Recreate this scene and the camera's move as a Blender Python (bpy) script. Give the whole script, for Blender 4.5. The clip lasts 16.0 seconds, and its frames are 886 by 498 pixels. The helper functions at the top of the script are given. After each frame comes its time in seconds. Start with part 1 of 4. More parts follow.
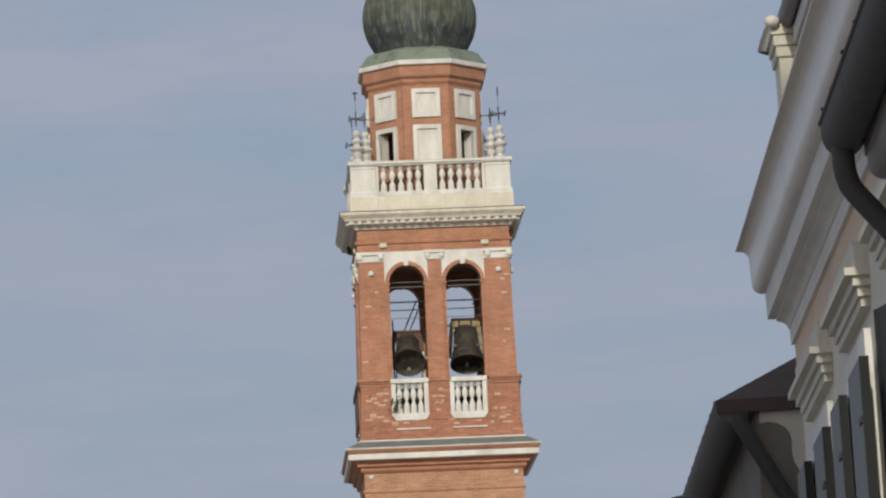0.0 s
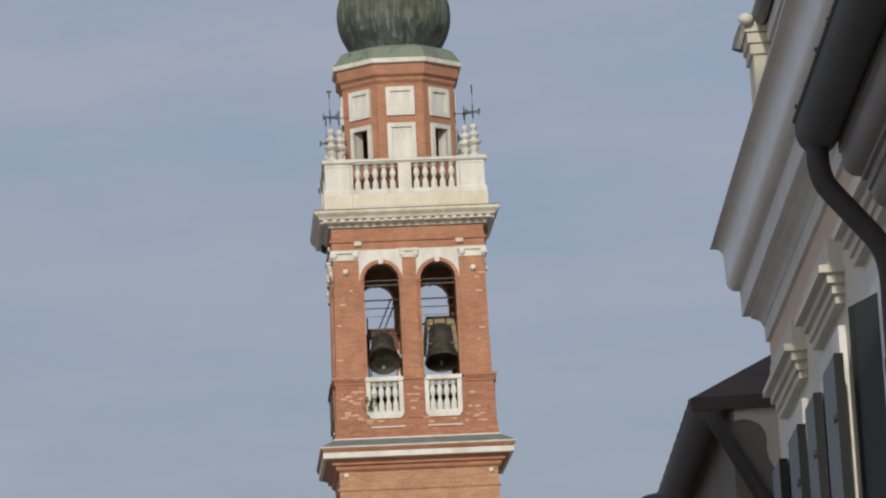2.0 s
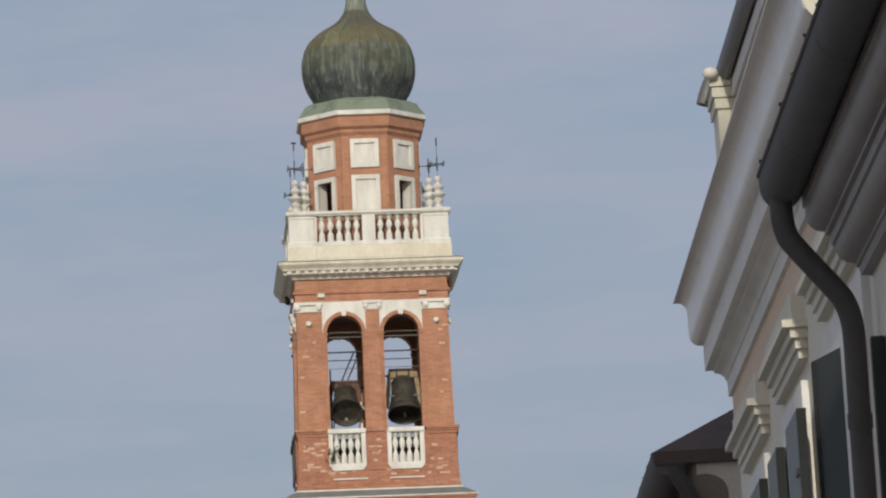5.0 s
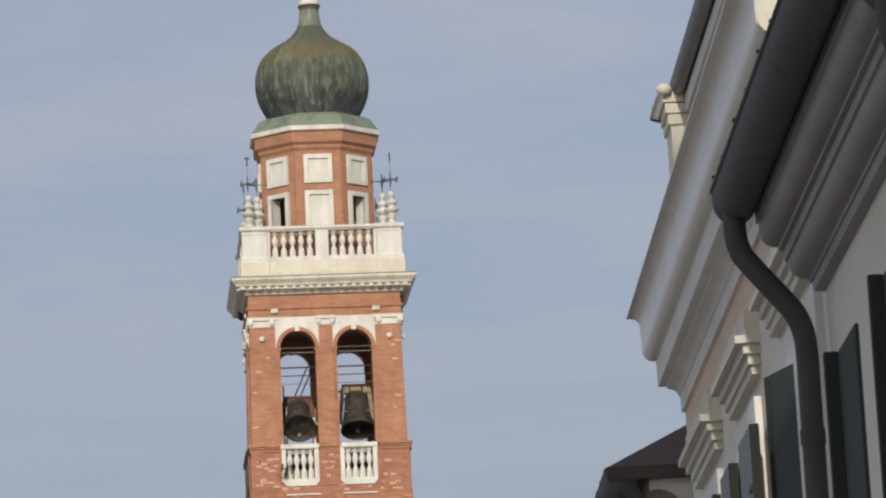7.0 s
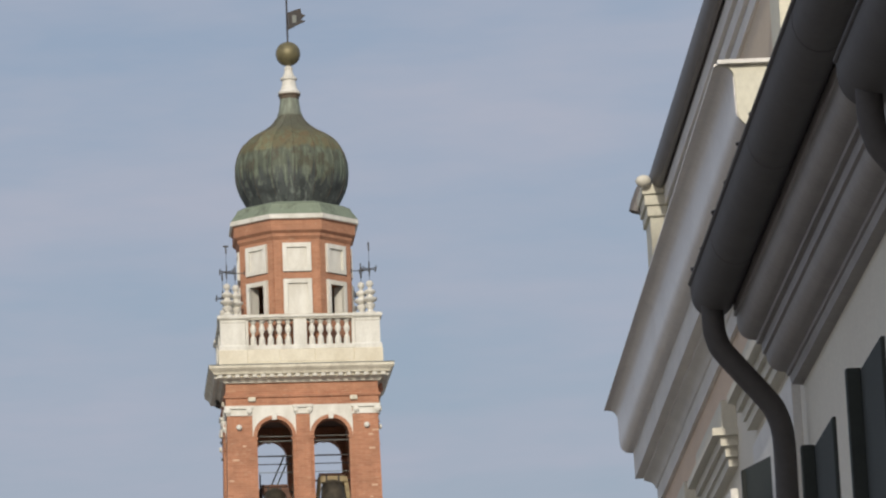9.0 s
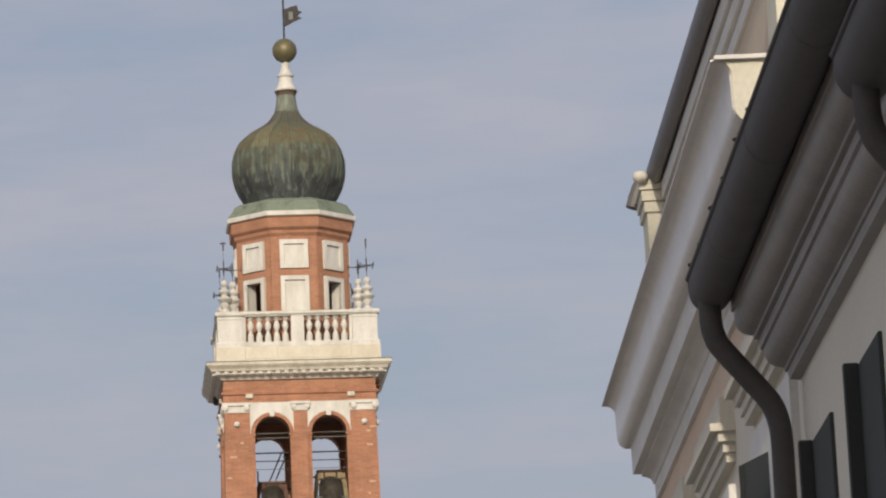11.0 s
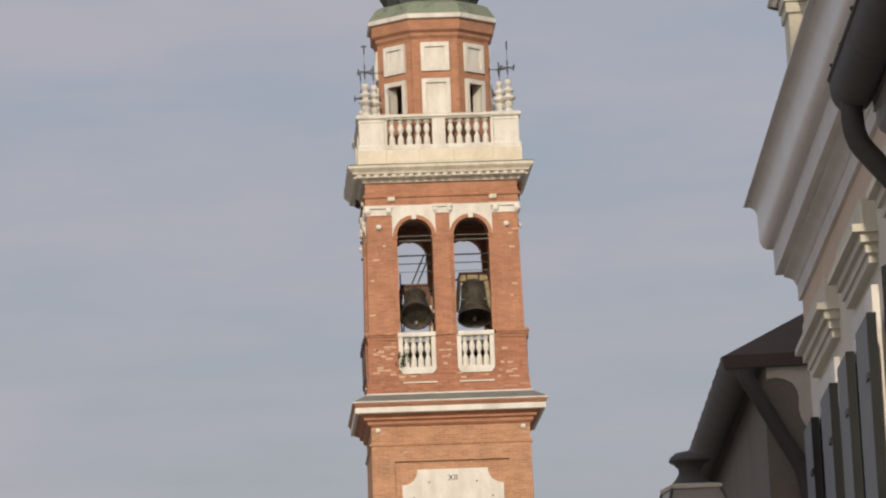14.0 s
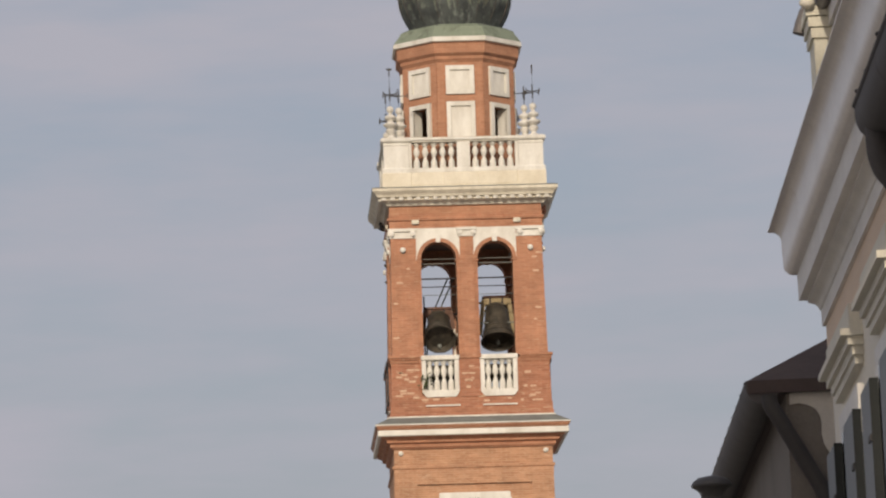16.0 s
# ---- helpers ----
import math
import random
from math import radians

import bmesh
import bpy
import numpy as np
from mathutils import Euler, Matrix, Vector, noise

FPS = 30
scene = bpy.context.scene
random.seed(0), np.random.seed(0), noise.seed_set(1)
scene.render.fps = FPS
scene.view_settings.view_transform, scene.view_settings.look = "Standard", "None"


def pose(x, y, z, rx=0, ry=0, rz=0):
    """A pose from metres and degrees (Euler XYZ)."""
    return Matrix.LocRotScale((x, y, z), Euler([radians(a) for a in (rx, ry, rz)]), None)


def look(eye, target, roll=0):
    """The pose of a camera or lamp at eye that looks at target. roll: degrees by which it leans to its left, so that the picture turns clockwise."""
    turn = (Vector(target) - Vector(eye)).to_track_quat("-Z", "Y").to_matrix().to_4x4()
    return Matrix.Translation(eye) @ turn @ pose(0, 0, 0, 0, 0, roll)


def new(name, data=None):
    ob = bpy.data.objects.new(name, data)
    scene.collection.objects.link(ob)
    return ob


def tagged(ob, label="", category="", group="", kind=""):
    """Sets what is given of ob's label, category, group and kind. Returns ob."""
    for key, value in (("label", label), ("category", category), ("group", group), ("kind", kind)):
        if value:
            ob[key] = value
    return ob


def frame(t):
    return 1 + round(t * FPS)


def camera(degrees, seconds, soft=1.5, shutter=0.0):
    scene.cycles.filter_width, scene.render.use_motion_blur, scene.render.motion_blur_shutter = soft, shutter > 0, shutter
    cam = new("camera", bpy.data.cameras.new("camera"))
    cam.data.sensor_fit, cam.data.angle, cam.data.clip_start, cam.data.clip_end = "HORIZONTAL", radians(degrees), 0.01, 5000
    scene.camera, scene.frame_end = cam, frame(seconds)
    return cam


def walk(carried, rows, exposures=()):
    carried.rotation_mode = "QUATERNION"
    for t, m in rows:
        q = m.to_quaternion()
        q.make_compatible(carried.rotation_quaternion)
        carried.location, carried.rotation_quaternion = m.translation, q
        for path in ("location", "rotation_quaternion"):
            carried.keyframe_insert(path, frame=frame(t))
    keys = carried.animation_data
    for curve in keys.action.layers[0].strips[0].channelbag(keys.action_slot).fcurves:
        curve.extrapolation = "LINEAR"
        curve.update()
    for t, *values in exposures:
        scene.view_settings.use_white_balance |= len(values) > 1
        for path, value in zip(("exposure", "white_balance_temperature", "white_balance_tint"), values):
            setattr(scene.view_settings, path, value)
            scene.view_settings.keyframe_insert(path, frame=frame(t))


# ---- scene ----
# ---- camera: held by hand on one spot of the pavement, zoomed in, only turning ----
EYE = (0.0, 0.0, 1.65)
cam = camera(10.0, 16.0, soft=2.2, shutter=0.25)
# seconds, heading (left is positive), tilt, lean, in degrees
TURNS = [
    (0, -0.120, 9.330, -3.498),
    (0.5, -0.268, 9.537, -3.537),
    (1, -0.326, 9.574, -3.558),
    (1.5, -0.407, 9.413, -3.587),
    (2, -0.410, 9.291, -3.668),
    (2.5, -0.496, 9.458, -3.826),
    (3, -0.717, 9.595, -3.457),
    (3.5, -0.707, 9.733, -3.483),
    (3.7, -0.730, 9.918, -3.420),
    (5.8, -1.001, 9.673, -3.499),
    (6, -1.096, 9.554, -3.623),
    (6.5, -1.308, 9.964, -3.462),
    (7, -1.410, 10.002, -3.396),
    (7.5, -1.650, 10.240, -3.353),
    (8, -2.060, 10.606, -3.201),
    (8.5, -1.902, 10.765, -3.104),
    (9, -1.713, 11.004, -2.947),
    (9.2, -1.639, 11.044, -3.041),
    (11.3, -1.757, 10.955, -3.102),
    (11.5, -1.785, 10.957, -3.006),
    (12, -0.987, 10.306, -3.018),
    (12.5, -0.205, 9.758, -2.849),
    (13, 0.125, 9.086, -2.995),
    (13.5, 0.246, 8.798, -3.222),
    (14, 0.001, 8.814, -3.132),
    (14.5, 0.012, 8.933, -3.102),
    (15, -0.014, 9.233, -3.026),
    (15.5, -0.125, 9.016, -2.777),
    (16, 0.261, 9.090, -2.716),
]
walk(cam, [(t, Matrix.Translation(EYE) @ Euler((0, 0, radians(h))).to_matrix().to_4x4()
            @ Euler((radians(90 + p), 0, 0)).to_matrix().to_4x4()
            @ Euler((0, 0, radians(r))).to_matrix().to_4x4()) for t, h, p, r in TURNS],
     [(0.0, -0.125, 6330, 8), (3.7, -0.125, 6330, 8), (7.0, 0.04, 6450, 8), (9.2, 0.04, 6450, 8), (11.3, 0.04, 6950, 12), (12.5, 0.02, 7150, 13), (16.0, 0.02, 7150, 13)])

# ---- sky, clouds and sun ----
SUN_EL, SUN_AZ = 23.5, 186.5      # azimuth from +Y towards +X
world = bpy.data.worlds.new("world")
scene.world = world
world.use_nodes = True
wn, wl = world.node_tree.nodes, world.node_tree.links
sky = wn.new("ShaderNodeTexSky")
sky.sky_type, sky.sun_disc = "NISHITA", False
sky.sun_elevation, sky.sun_rotation = radians(SUN_EL), radians(SUN_AZ)
sky.air_density, sky.dust_density, sky.ozone_density = 1.0, 4.0, 2.0
wcoord = wn.new("ShaderNodeTexCoord")
wmap = wn.new("ShaderNodeMapping")
wmap.inputs["Scale"].default_value = (11.0, 11.0, 48.0)
wmap.inputs["Rotation"].default_value = (0.0, radians(-4), 0.0)
wl.new(wcoord.outputs["Generated"], wmap.inputs["Vector"])
cloud = wn.new("ShaderNodeTexNoise")
cloud.inputs["Scale"].default_value, cloud.inputs["Detail"].default_value = 1.0, 5.0
cloud.inputs["Roughness"].default_value = 0.52
wl.new(wmap.outputs["Vector"], cloud.inputs["Vector"])
cramp = wn.new("ShaderNodeMapRange")
cramp.inputs["From Min"].default_value, cramp.inputs["From Max"].default_value = 0.60, 0.98
cramp.inputs["To Min"].default_value, cramp.inputs["To Max"].default_value = 0.46, 0.96
wmap2, bank, cadd = wn.new("ShaderNodeMapping"), wn.new("ShaderNodeTexNoise"), wn.new("ShaderNodeMath")
wmap2.inputs["Scale"].default_value, wmap2.inputs["Rotation"].default_value = (20.0, 20.0, 95.0), (0.0, radians(5), 0.0)
wl.new(wcoord.outputs["Generated"], wmap2.inputs["Vector"])
bank.inputs["Scale"].default_value, bank.inputs["Detail"].default_value, bank.inputs["Roughness"].default_value = 1.0, 6.0, 0.55
wl.new(wmap2.outputs["Vector"], bank.inputs["Vector"])
cadd.operation = "MULTIPLY_ADD"
cadd.inputs[1].default_value = 0.55
wl.new(bank.outputs["Fac"], cadd.inputs[0])
wl.new(cloud.outputs["Fac"], cadd.inputs[2])
wl.new(cadd.outputs[0], cramp.inputs["Value"])
cmix = wn.new("ShaderNodeMix")
cmix.data_type = "RGBA"
cmix.inputs["B"].default_value = (4.0, 4.22, 5.12, 1)
wl.new(cramp.outputs["Result"], cmix.inputs["Factor"])
wl.new(sky.outputs["Color"], cmix.inputs["A"])
wl.new(cmix.outputs["Result"], wn["Background"].inputs["Color"])
wn["Background"].inputs["Strength"].default_value = 0.1

sun = new("sun", bpy.data.lights.new("sun", "SUN"))
sun.data.energy, sun.data.angle, sun.data.color = 2.65, radians(0.6), (1.0, 0.905, 0.775)
sdir = Vector((math.sin(radians(SUN_AZ)) * math.cos(radians(SUN_EL)), math.cos(radians(SUN_AZ)) * math.cos(radians(SUN_EL)), math.sin(radians(SUN_EL))))
sun.matrix_world = look(sdir * 60, (0, 0, 0))


# ---- materials ----
def material(name, base, dark, rough=0.8, metal=0.0, scale=1.0, bump=0.15, fine=40.0, amount=0.6, streak=1.0, object_random=0.0):
    """Two-scale weathering: broad stains between two colours and a fine grain with relief. streak > 1 draws the stains downwards."""
    m = bpy.data.materials.new(name)
    m.use_nodes = True
    n, l = m.node_tree.nodes, m.node_tree.links
    b = n["Principled BSDF"]
    co = n.new("ShaderNodeTexCoord")
    mp = n.new("ShaderNodeMapping")
    mp.inputs["Scale"].default_value = (1, 1, 1 / streak)
    l.new(co.outputs["Object"], mp.inputs["Vector"])
    big = n.new("ShaderNodeTexNoise")
    big.inputs["Scale"].default_value, big.inputs["Detail"].default_value = scale, 6
    big.inputs["Roughness"].default_value = 0.6
    l.new(mp.outputs["Vector"], big.inputs["Vector"])
    ramp = n.new("ShaderNodeMapRange")
    ramp.inputs["From Min"].default_value, ramp.inputs["From Max"].default_value = 0.38, 0.68
    ramp.inputs["To Max"].default_value = amount
    l.new(big.outputs["Fac"], ramp.inputs["Value"])
    mix = n.new("ShaderNodeMix")
    mix.data_type = "RGBA"
    mix.inputs["A"].default_value, mix.inputs["B"].default_value = (*base, 1), (*dark, 1)
    l.new(ramp.outputs["Result"], mix.inputs["Factor"])
    grain = n.new("ShaderNodeTexNoise")
    grain.inputs["Scale"].default_value, grain.inputs["Detail"].default_value = fine, 4
    l.new(co.outputs["Object"], grain.inputs["Vector"])
    gm = n.new("ShaderNodeMapRange")
    gm.inputs["To Min"].default_value, gm.inputs["To Max"].default_value = 0.86, 1.14
    l.new(grain.outputs["Fac"], gm.inputs["Value"])
    mul = n.new("ShaderNodeMix")
    mul.data_type, mul.blend_type = "RGBA", "MULTIPLY"
    mul.inputs["Factor"].default_value = 1.0
    l.new(mix.outputs["Result"], mul.inputs["A"])
    l.new(gm.outputs["Result"], mul.inputs["B"])
    l.new(mul.outputs["Result"], b.inputs["Base Color"])
    b.inputs["Roughness"].default_value, b.inputs["Metallic"].default_value = rough, metal
    bp = n.new("ShaderNodeBump")
    bp.inputs["Strength"].default_value, bp.inputs["Distance"].default_value = bump, 0.02
    l.new(grain.outputs["Fac"], bp.inputs["Height"])
    l.new(bp.outputs["Normal"], b.inputs["Normal"])
    return m


def brick_material(name, c1, c2, mortar, salt_from=0.585):
    """Weathered brickwork, courses of 6.5 cm, with pale salt stains."""
    m = bpy.data.materials.new(name)
    m.use_nodes = True
    n, l = m.node_tree.nodes, m.node_tree.links
    b = n["Principled BSDF"]
    co = n.new("ShaderNodeTexCoord")
    sep, com, add = n.new("ShaderNodeSeparateXYZ"), n.new("ShaderNodeCombineXYZ"), n.new("ShaderNodeMath")
    l.new(co.outputs["Object"], sep.inputs["Vector"])
    l.new(sep.outputs["X"], add.inputs[0])
    l.new(sep.outputs["Y"], add.inputs[1])
    l.new(add.outputs[0], com.inputs["X"])
    l.new(sep.outputs["Z"], com.inputs["Y"])
    br = n.new("ShaderNodeTexBrick")
    br.inputs["Scale"].default_value = 1.0
    br.inputs["Brick Width"].default_value, br.inputs["Row Height"].default_value = 0.27, 0.068
    br.inputs["Mortar Size"].default_value, br.inputs["Bias"].default_value = 0.008, -0.1
    br.inputs["Mortar Smooth"].default_value = 0.6
    br.inputs["Color1"].default_value, br.inputs["Color2"].default_value, br.inputs["Mortar"].default_value = (*c1, 1), (*c2, 1), (*mortar, 1)
    l.new(com.outputs["Vector"], br.inputs["Vector"])
    big = n.new("ShaderNodeTexNoise")
    big.inputs["Scale"].default_value, big.inputs["Detail"].default_value, big.inputs["Roughness"].default_value = 1.7, 9, 0.72
    l.new(co.outputs["Object"], big.inputs["Vector"])
    mr = n.new("ShaderNodeMapRange")
    mr.inputs["From Min"].default_value, mr.inputs["From Max"].default_value = 0.3, 0.7
    mr.inputs["To Min"].default_value, mr.inputs["To Max"].default_value = 0.78, 1.20
    l.new(big.outputs["Fac"], mr.inputs["Value"])
    mul = n.new("ShaderNodeMix")
    mul.data_type, mul.blend_type = "RGBA", "MULTIPLY"
    mul.inputs["Factor"].default_value = 1.0
    l.new(br.outputs["Color"], mul.inputs["A"])
    l.new(mr.outputs["Result"], mul.inputs["B"])
    # pale salts and patched bricks, stretched along the courses
    mp = n.new("ShaderNodeMapping")
    mp.inputs["Scale"].default_value = (3.2, 3.2, 15.0)
    l.new(co.outputs["Object"], mp.inputs["Vector"])
    salt = n.new("ShaderNodeTexNoise")
    salt.inputs["Scale"].default_value, salt.inputs["Detail"].default_value, salt.inputs["Roughness"].default_value = 1.0, 8, 0.62
    l.new(mp.outputs["Vector"], salt.inputs["Vector"])
    sr = n.new("ShaderNodeMapRange")
    sr.inputs["From Min"].default_value, sr.inputs["From Max"].default_value = salt_from, salt_from + 0.15
    sr.inputs["To Max"].default_value = 0.55
    l.new(salt.outputs["Fac"], sr.inputs["Value"])
    mix = n.new("ShaderNodeMix")
    mix.data_type = "RGBA"
    mix.inputs["B"].default_value = (0.62, 0.46, 0.32, 1)
    l.new(sr.outputs["Result"], mix.inputs["Factor"])
    l.new(mul.outputs["Result"], mix.inputs["A"])
    l.new(mix.outputs["Result"], b.inputs["Base Color"])
    b.inputs["Roughness"].default_value = 0.9
    bp = n.new("ShaderNodeBump")
    bp.inputs["Strength"].default_value, bp.inputs["Distance"].default_value = 0.3, 0.01
    inv = n.new("ShaderNodeMath")
    inv.operation = "SUBTRACT"
    inv.inputs[0].default_value = 1.0
    l.new(br.outputs["Fac"], inv.inputs[1])
    l.new(inv.outputs[0], bp.inputs["Height"])
    l.new(bp.outputs["Normal"], b.inputs["Normal"])
    return m


BRICK = brick_material("brick_red", (0.415, 0.197, 0.115), (0.335, 0.148, 0.086), (0.43, 0.245, 0.160), 0.585)
BRICK_PALE = brick_material("brick_orange", (0.420, 0.208, 0.124), (0.350, 0.164, 0.096), (0.42, 0.240, 0.155), 0.60)
BRICK_SHAFT = brick_material("brick_shaft", (0.445, 0.240, 0.140), (0.355, 0.178, 0.100), (0.50, 0.330, 0.220), 0.575)
BRICK_WORN = brick_material("brick_worn", (0.385, 0.166, 0.098), (0.285, 0.112, 0.063), (0.39, 0.225, 0.15), 0.57)
STONE = material("istrian_stone", (0.71, 0.70, 0.645), (0.42, 0.39, 0.325), 0.75, scale=2.4, fine=22, amount=0.55, streak=3)
DARKSTONE = material("dark_stone", (0.065, 0.062, 0.06), (0.045, 0.043, 0.042), 0.85, scale=3.0, fine=22)
STONE_CREAM = material("cream_stone_blocks", (0.70, 0.655, 0.54), (0.50, 0.44, 0.32), 0.8, scale=1.8, fine=22, amount=0.6, streak=2)
CORNICE = material("lichened_stone", (0.68, 0.64, 0.53), (0.40, 0.36, 0.28), 0.85, scale=3.2, fine=16, amount=0.6, streak=2)
STONE_GREY = material("weathered_stone", (0.60, 0.57, 0.49), (0.30, 0.28, 0.24), 0.85, scale=2.0, fine=22)
LEAD = material("lead_flashing", (0.20, 0.215, 0.20), (0.13, 0.13, 0.12), 0.7, 0.2, scale=2.0)
def sheet_variation(m, low, high):
    """Each metal sheet a little lighter or darker than its neighbours."""
    n, l = m.node_tree.nodes, m.node_tree.links
    b = n["Principled BSDF"]
    src = b.inputs["Base Color"].links[0].from_socket
    info, mr, mul = n.new("ShaderNodeObjectInfo"), n.new("ShaderNodeMapRange"), n.new("ShaderNodeMix")
    mr.inputs["To Min"].default_value, mr.inputs["To Max"].default_value = low, high
    l.new(info.outputs["Random"], mr.inputs["Value"])
    mul.data_type, mul.blend_type = "RGBA", "MULTIPLY"
    mul.inputs["Factor"].default_value = 1.0
    l.new(src, mul.inputs["A"])
    l.new(mr.outputs["Result"], mul.inputs["B"])
    l.new(mul.outputs["Result"], b.inputs["Base Color"])
    return m


def copper_material(name, ground, streak, patch, streak_from, patch_from, low=0.85, high=1.15):
    """Old copper: a dark ground, narrow vertical runs of another patina, and broad patches of a third."""
    m = bpy.data.materials.new(name)
    m.use_nodes = True
    n, l = m.node_tree.nodes, m.node_tree.links
    b = n["Principled BSDF"]
    co = n.new("ShaderNodeTexCoord")

    def field(scale, detail, rough, start, width, top):
        mp, tex, mr = n.new("ShaderNodeMapping"), n.new("ShaderNodeTexNoise"), n.new("ShaderNodeMapRange")
        mp.inputs["Scale"].default_value = scale
        l.new(co.outputs["Object"], mp.inputs["Vector"])
        tex.inputs["Scale"].default_value, tex.inputs["Detail"].default_value, tex.inputs["Roughness"].default_value = 1.0, detail, rough
        l.new(mp.outputs["Vector"], tex.inputs["Vector"])
        mr.inputs["From Min"].default_value, mr.inputs["From Max"].default_value, mr.inputs["To Max"].default_value = start, start + width, top
        l.new(tex.outputs["Fac"], mr.inputs["Value"])
        return tex, mr

    last = None
    for colour, (tex, mr) in ((patch, field((2.6, 2.6, 1.7), 4, 0.6, patch_from, 0.14, 0.9)), (streak, field((8.5, 8.5, 0.95), 5, 0.62, streak_from, 0.13, 0.95)),
                              (ground, field((17, 17, 2.4), 3, 0.6, 0.53, 0.12, 0.65))):
        mix = n.new("ShaderNodeMix")
        mix.data_type = "RGBA"
        mix.inputs["A"].default_value, mix.inputs["B"].default_value = (*ground, 1), (*colour, 1)
        if last:
            l.new(last, mix.inputs["A"])
        l.new(mr.outputs["Result"], mix.inputs["Factor"])
        last = mix.outputs["Result"]
    l.new(last, b.inputs["Base Color"])
    b.inputs["Roughness"].default_value = 0.75
    bp = n.new("ShaderNodeBump")
    bp.inputs["Strength"].default_value, bp.inputs["Distance"].default_value = 0.35, 0.03
    l.new(tex.outputs["Fac"], bp.inputs["Height"])
    l.new(bp.outputs["Normal"], b.inputs["Normal"])
    return sheet_variation(m, low, high)


def dome_copper():
    """Copper of the onion: blackened at the foot, verdigris at the belly, olive brown on the shoulder, with ragged runs between."""
    m = bpy.data.materials.new("onion_copper")
    m.use_nodes = True
    n, l = m.node_tree.nodes, m.node_tree.links
    b = n["Principled BSDF"]
    co, sep = n.new("ShaderNodeTexCoord"), n.new("ShaderNodeSeparateXYZ")
    l.new(co.outputs["Object"], sep.inputs["Vector"])

    def runs(scale, detail, rough=0.6):
        mp, tex = n.new("ShaderNodeMapping"), n.new("ShaderNodeTexNoise")
        mp.inputs["Scale"].default_value = scale
        l.new(co.outputs["Object"], mp.inputs["Vector"])
        tex.inputs["Scale"].default_value, tex.inputs["Detail"].default_value, tex.inputs["Roughness"].default_value = 1.0, detail, rough
        l.new(mp.outputs["Vector"], tex.inputs["Vector"])
        return tex.outputs["Fac"]

    def step(value, lo, hi, top=1.0):
        mr = n.new("ShaderNodeMapRange")
        mr.inputs["From Min"].default_value, mr.inputs["From Max"].default_value, mr.inputs["To Max"].default_value = lo, hi, top
        l.new(value, mr.inputs["Value"])
        return mr.outputs["Result"]

    def ragged(field, reach):
        ma = n.new("ShaderNodeMath")
        ma.operation = "MULTIPLY_ADD"
        ma.inputs[1].default_value = reach
        l.new(field, ma.inputs[0])
        l.new(sep.outputs["Z"], ma.inputs[2])
        return ma.outputs[0]

    def over(base, colour, fac):
        mix = n.new("ShaderNodeMix")
        mix.data_type = "RGBA"
        for sock, c in (("A", base), ("B", colour)):
            if isinstance(c, tuple):
                mix.inputs[sock].default_value = (*c, 1)
            else:
                l.new(c, mix.inputs[sock])
        l.new(fac, mix.inputs["Factor"])
        return mix.outputs["Result"]

    wide, narrow, fine, patch = runs((3.4, 3.4, 0.5), 3), runs((8.0, 8.0, 0.7), 4), runs((15, 15, 1.6), 4), runs((2.6, 2.6, 2.2), 4)
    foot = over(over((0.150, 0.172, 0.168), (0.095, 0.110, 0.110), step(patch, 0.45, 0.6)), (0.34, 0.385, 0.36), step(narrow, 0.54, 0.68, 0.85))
    belly = over(over((0.215, 0.245, 0.190), (0.355, 0.420, 0.310), step(narrow, 0.46, 0.60, 0.9)), (0.185, 0.165, 0.115), step(patch, 0.52, 0.62, 0.7))
    shoulder = over(over((0.285, 0.260, 0.155), (0.320, 0.235, 0.135), step(patch, 0.50, 0.64, 0.8)), (0.300, 0.345, 0.225), step(narrow, 0.50, 0.62, 0.8))
    crown = over((0.205, 0.205, 0.155), (0.265, 0.290, 0.215), step(fine, 0.48, 0.62))
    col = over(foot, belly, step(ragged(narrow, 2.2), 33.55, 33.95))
    col = over(col, shoulder, step(ragged(wide, 0.5), 33.66, 33.78))
    col = over(col, crown, step(ragged(wide, 0.8), 34.40, 34.75))
    col = over(col, (0.085, 0.092, 0.085), step(fine, 0.56, 0.70, 0.6))
    l.new(col, b.inputs["Base Color"])
    b.inputs["Roughness"].default_value = 0.7
    bp = n.new("ShaderNodeBump")
    bp.inputs["Strength"].default_value, bp.inputs["Distance"].default_value = 0.4, 0.03
    l.new(narrow, bp.inputs["Height"])
    l.new(bp.outputs["Normal"], b.inputs["Normal"])
    return sheet_variation(m, 0.82, 1.18)


DOME_COPPER = dome_copper()
COPPER = copper_material("verdigris_copper", (0.150, 0.165, 0.130), (0.235, 0.270, 0.215), (0.095, 0.100, 0.085), 0.50, 0.56, 0.9, 1.1)
COPPER_BROWN = copper_material("brown_copper", (0.100, 0.078, 0.056), (0.16, 0.15, 0.10), (0.14, 0.09, 0.06), 0.56, 0.50, 0.9, 1.1)
COPPER_DARK = copper_material("blackened_copper", (0.085, 0.095, 0.090), (0.20, 0.23, 0.20), (0.12, 0.14, 0.12), 0.555, 0.52, 0.9, 1.1)
COPPER_SKIRT = copper_material("green_copper", (0.190, 0.230, 0.170), (0.245, 0.285, 0.220), (0.105, 0.125, 0.088), 0.54, 0.53)
GILT = material("tarnished_gilt", (0.19, 0.165, 0.085), (0.085, 0.085, 0.06), 0.5, 0.35, scale=4)
IRON = material("dark_iron", (0.03, 0.03, 0.033), (0.06, 0.045, 0.035), 0.6, 0.5, scale=8)
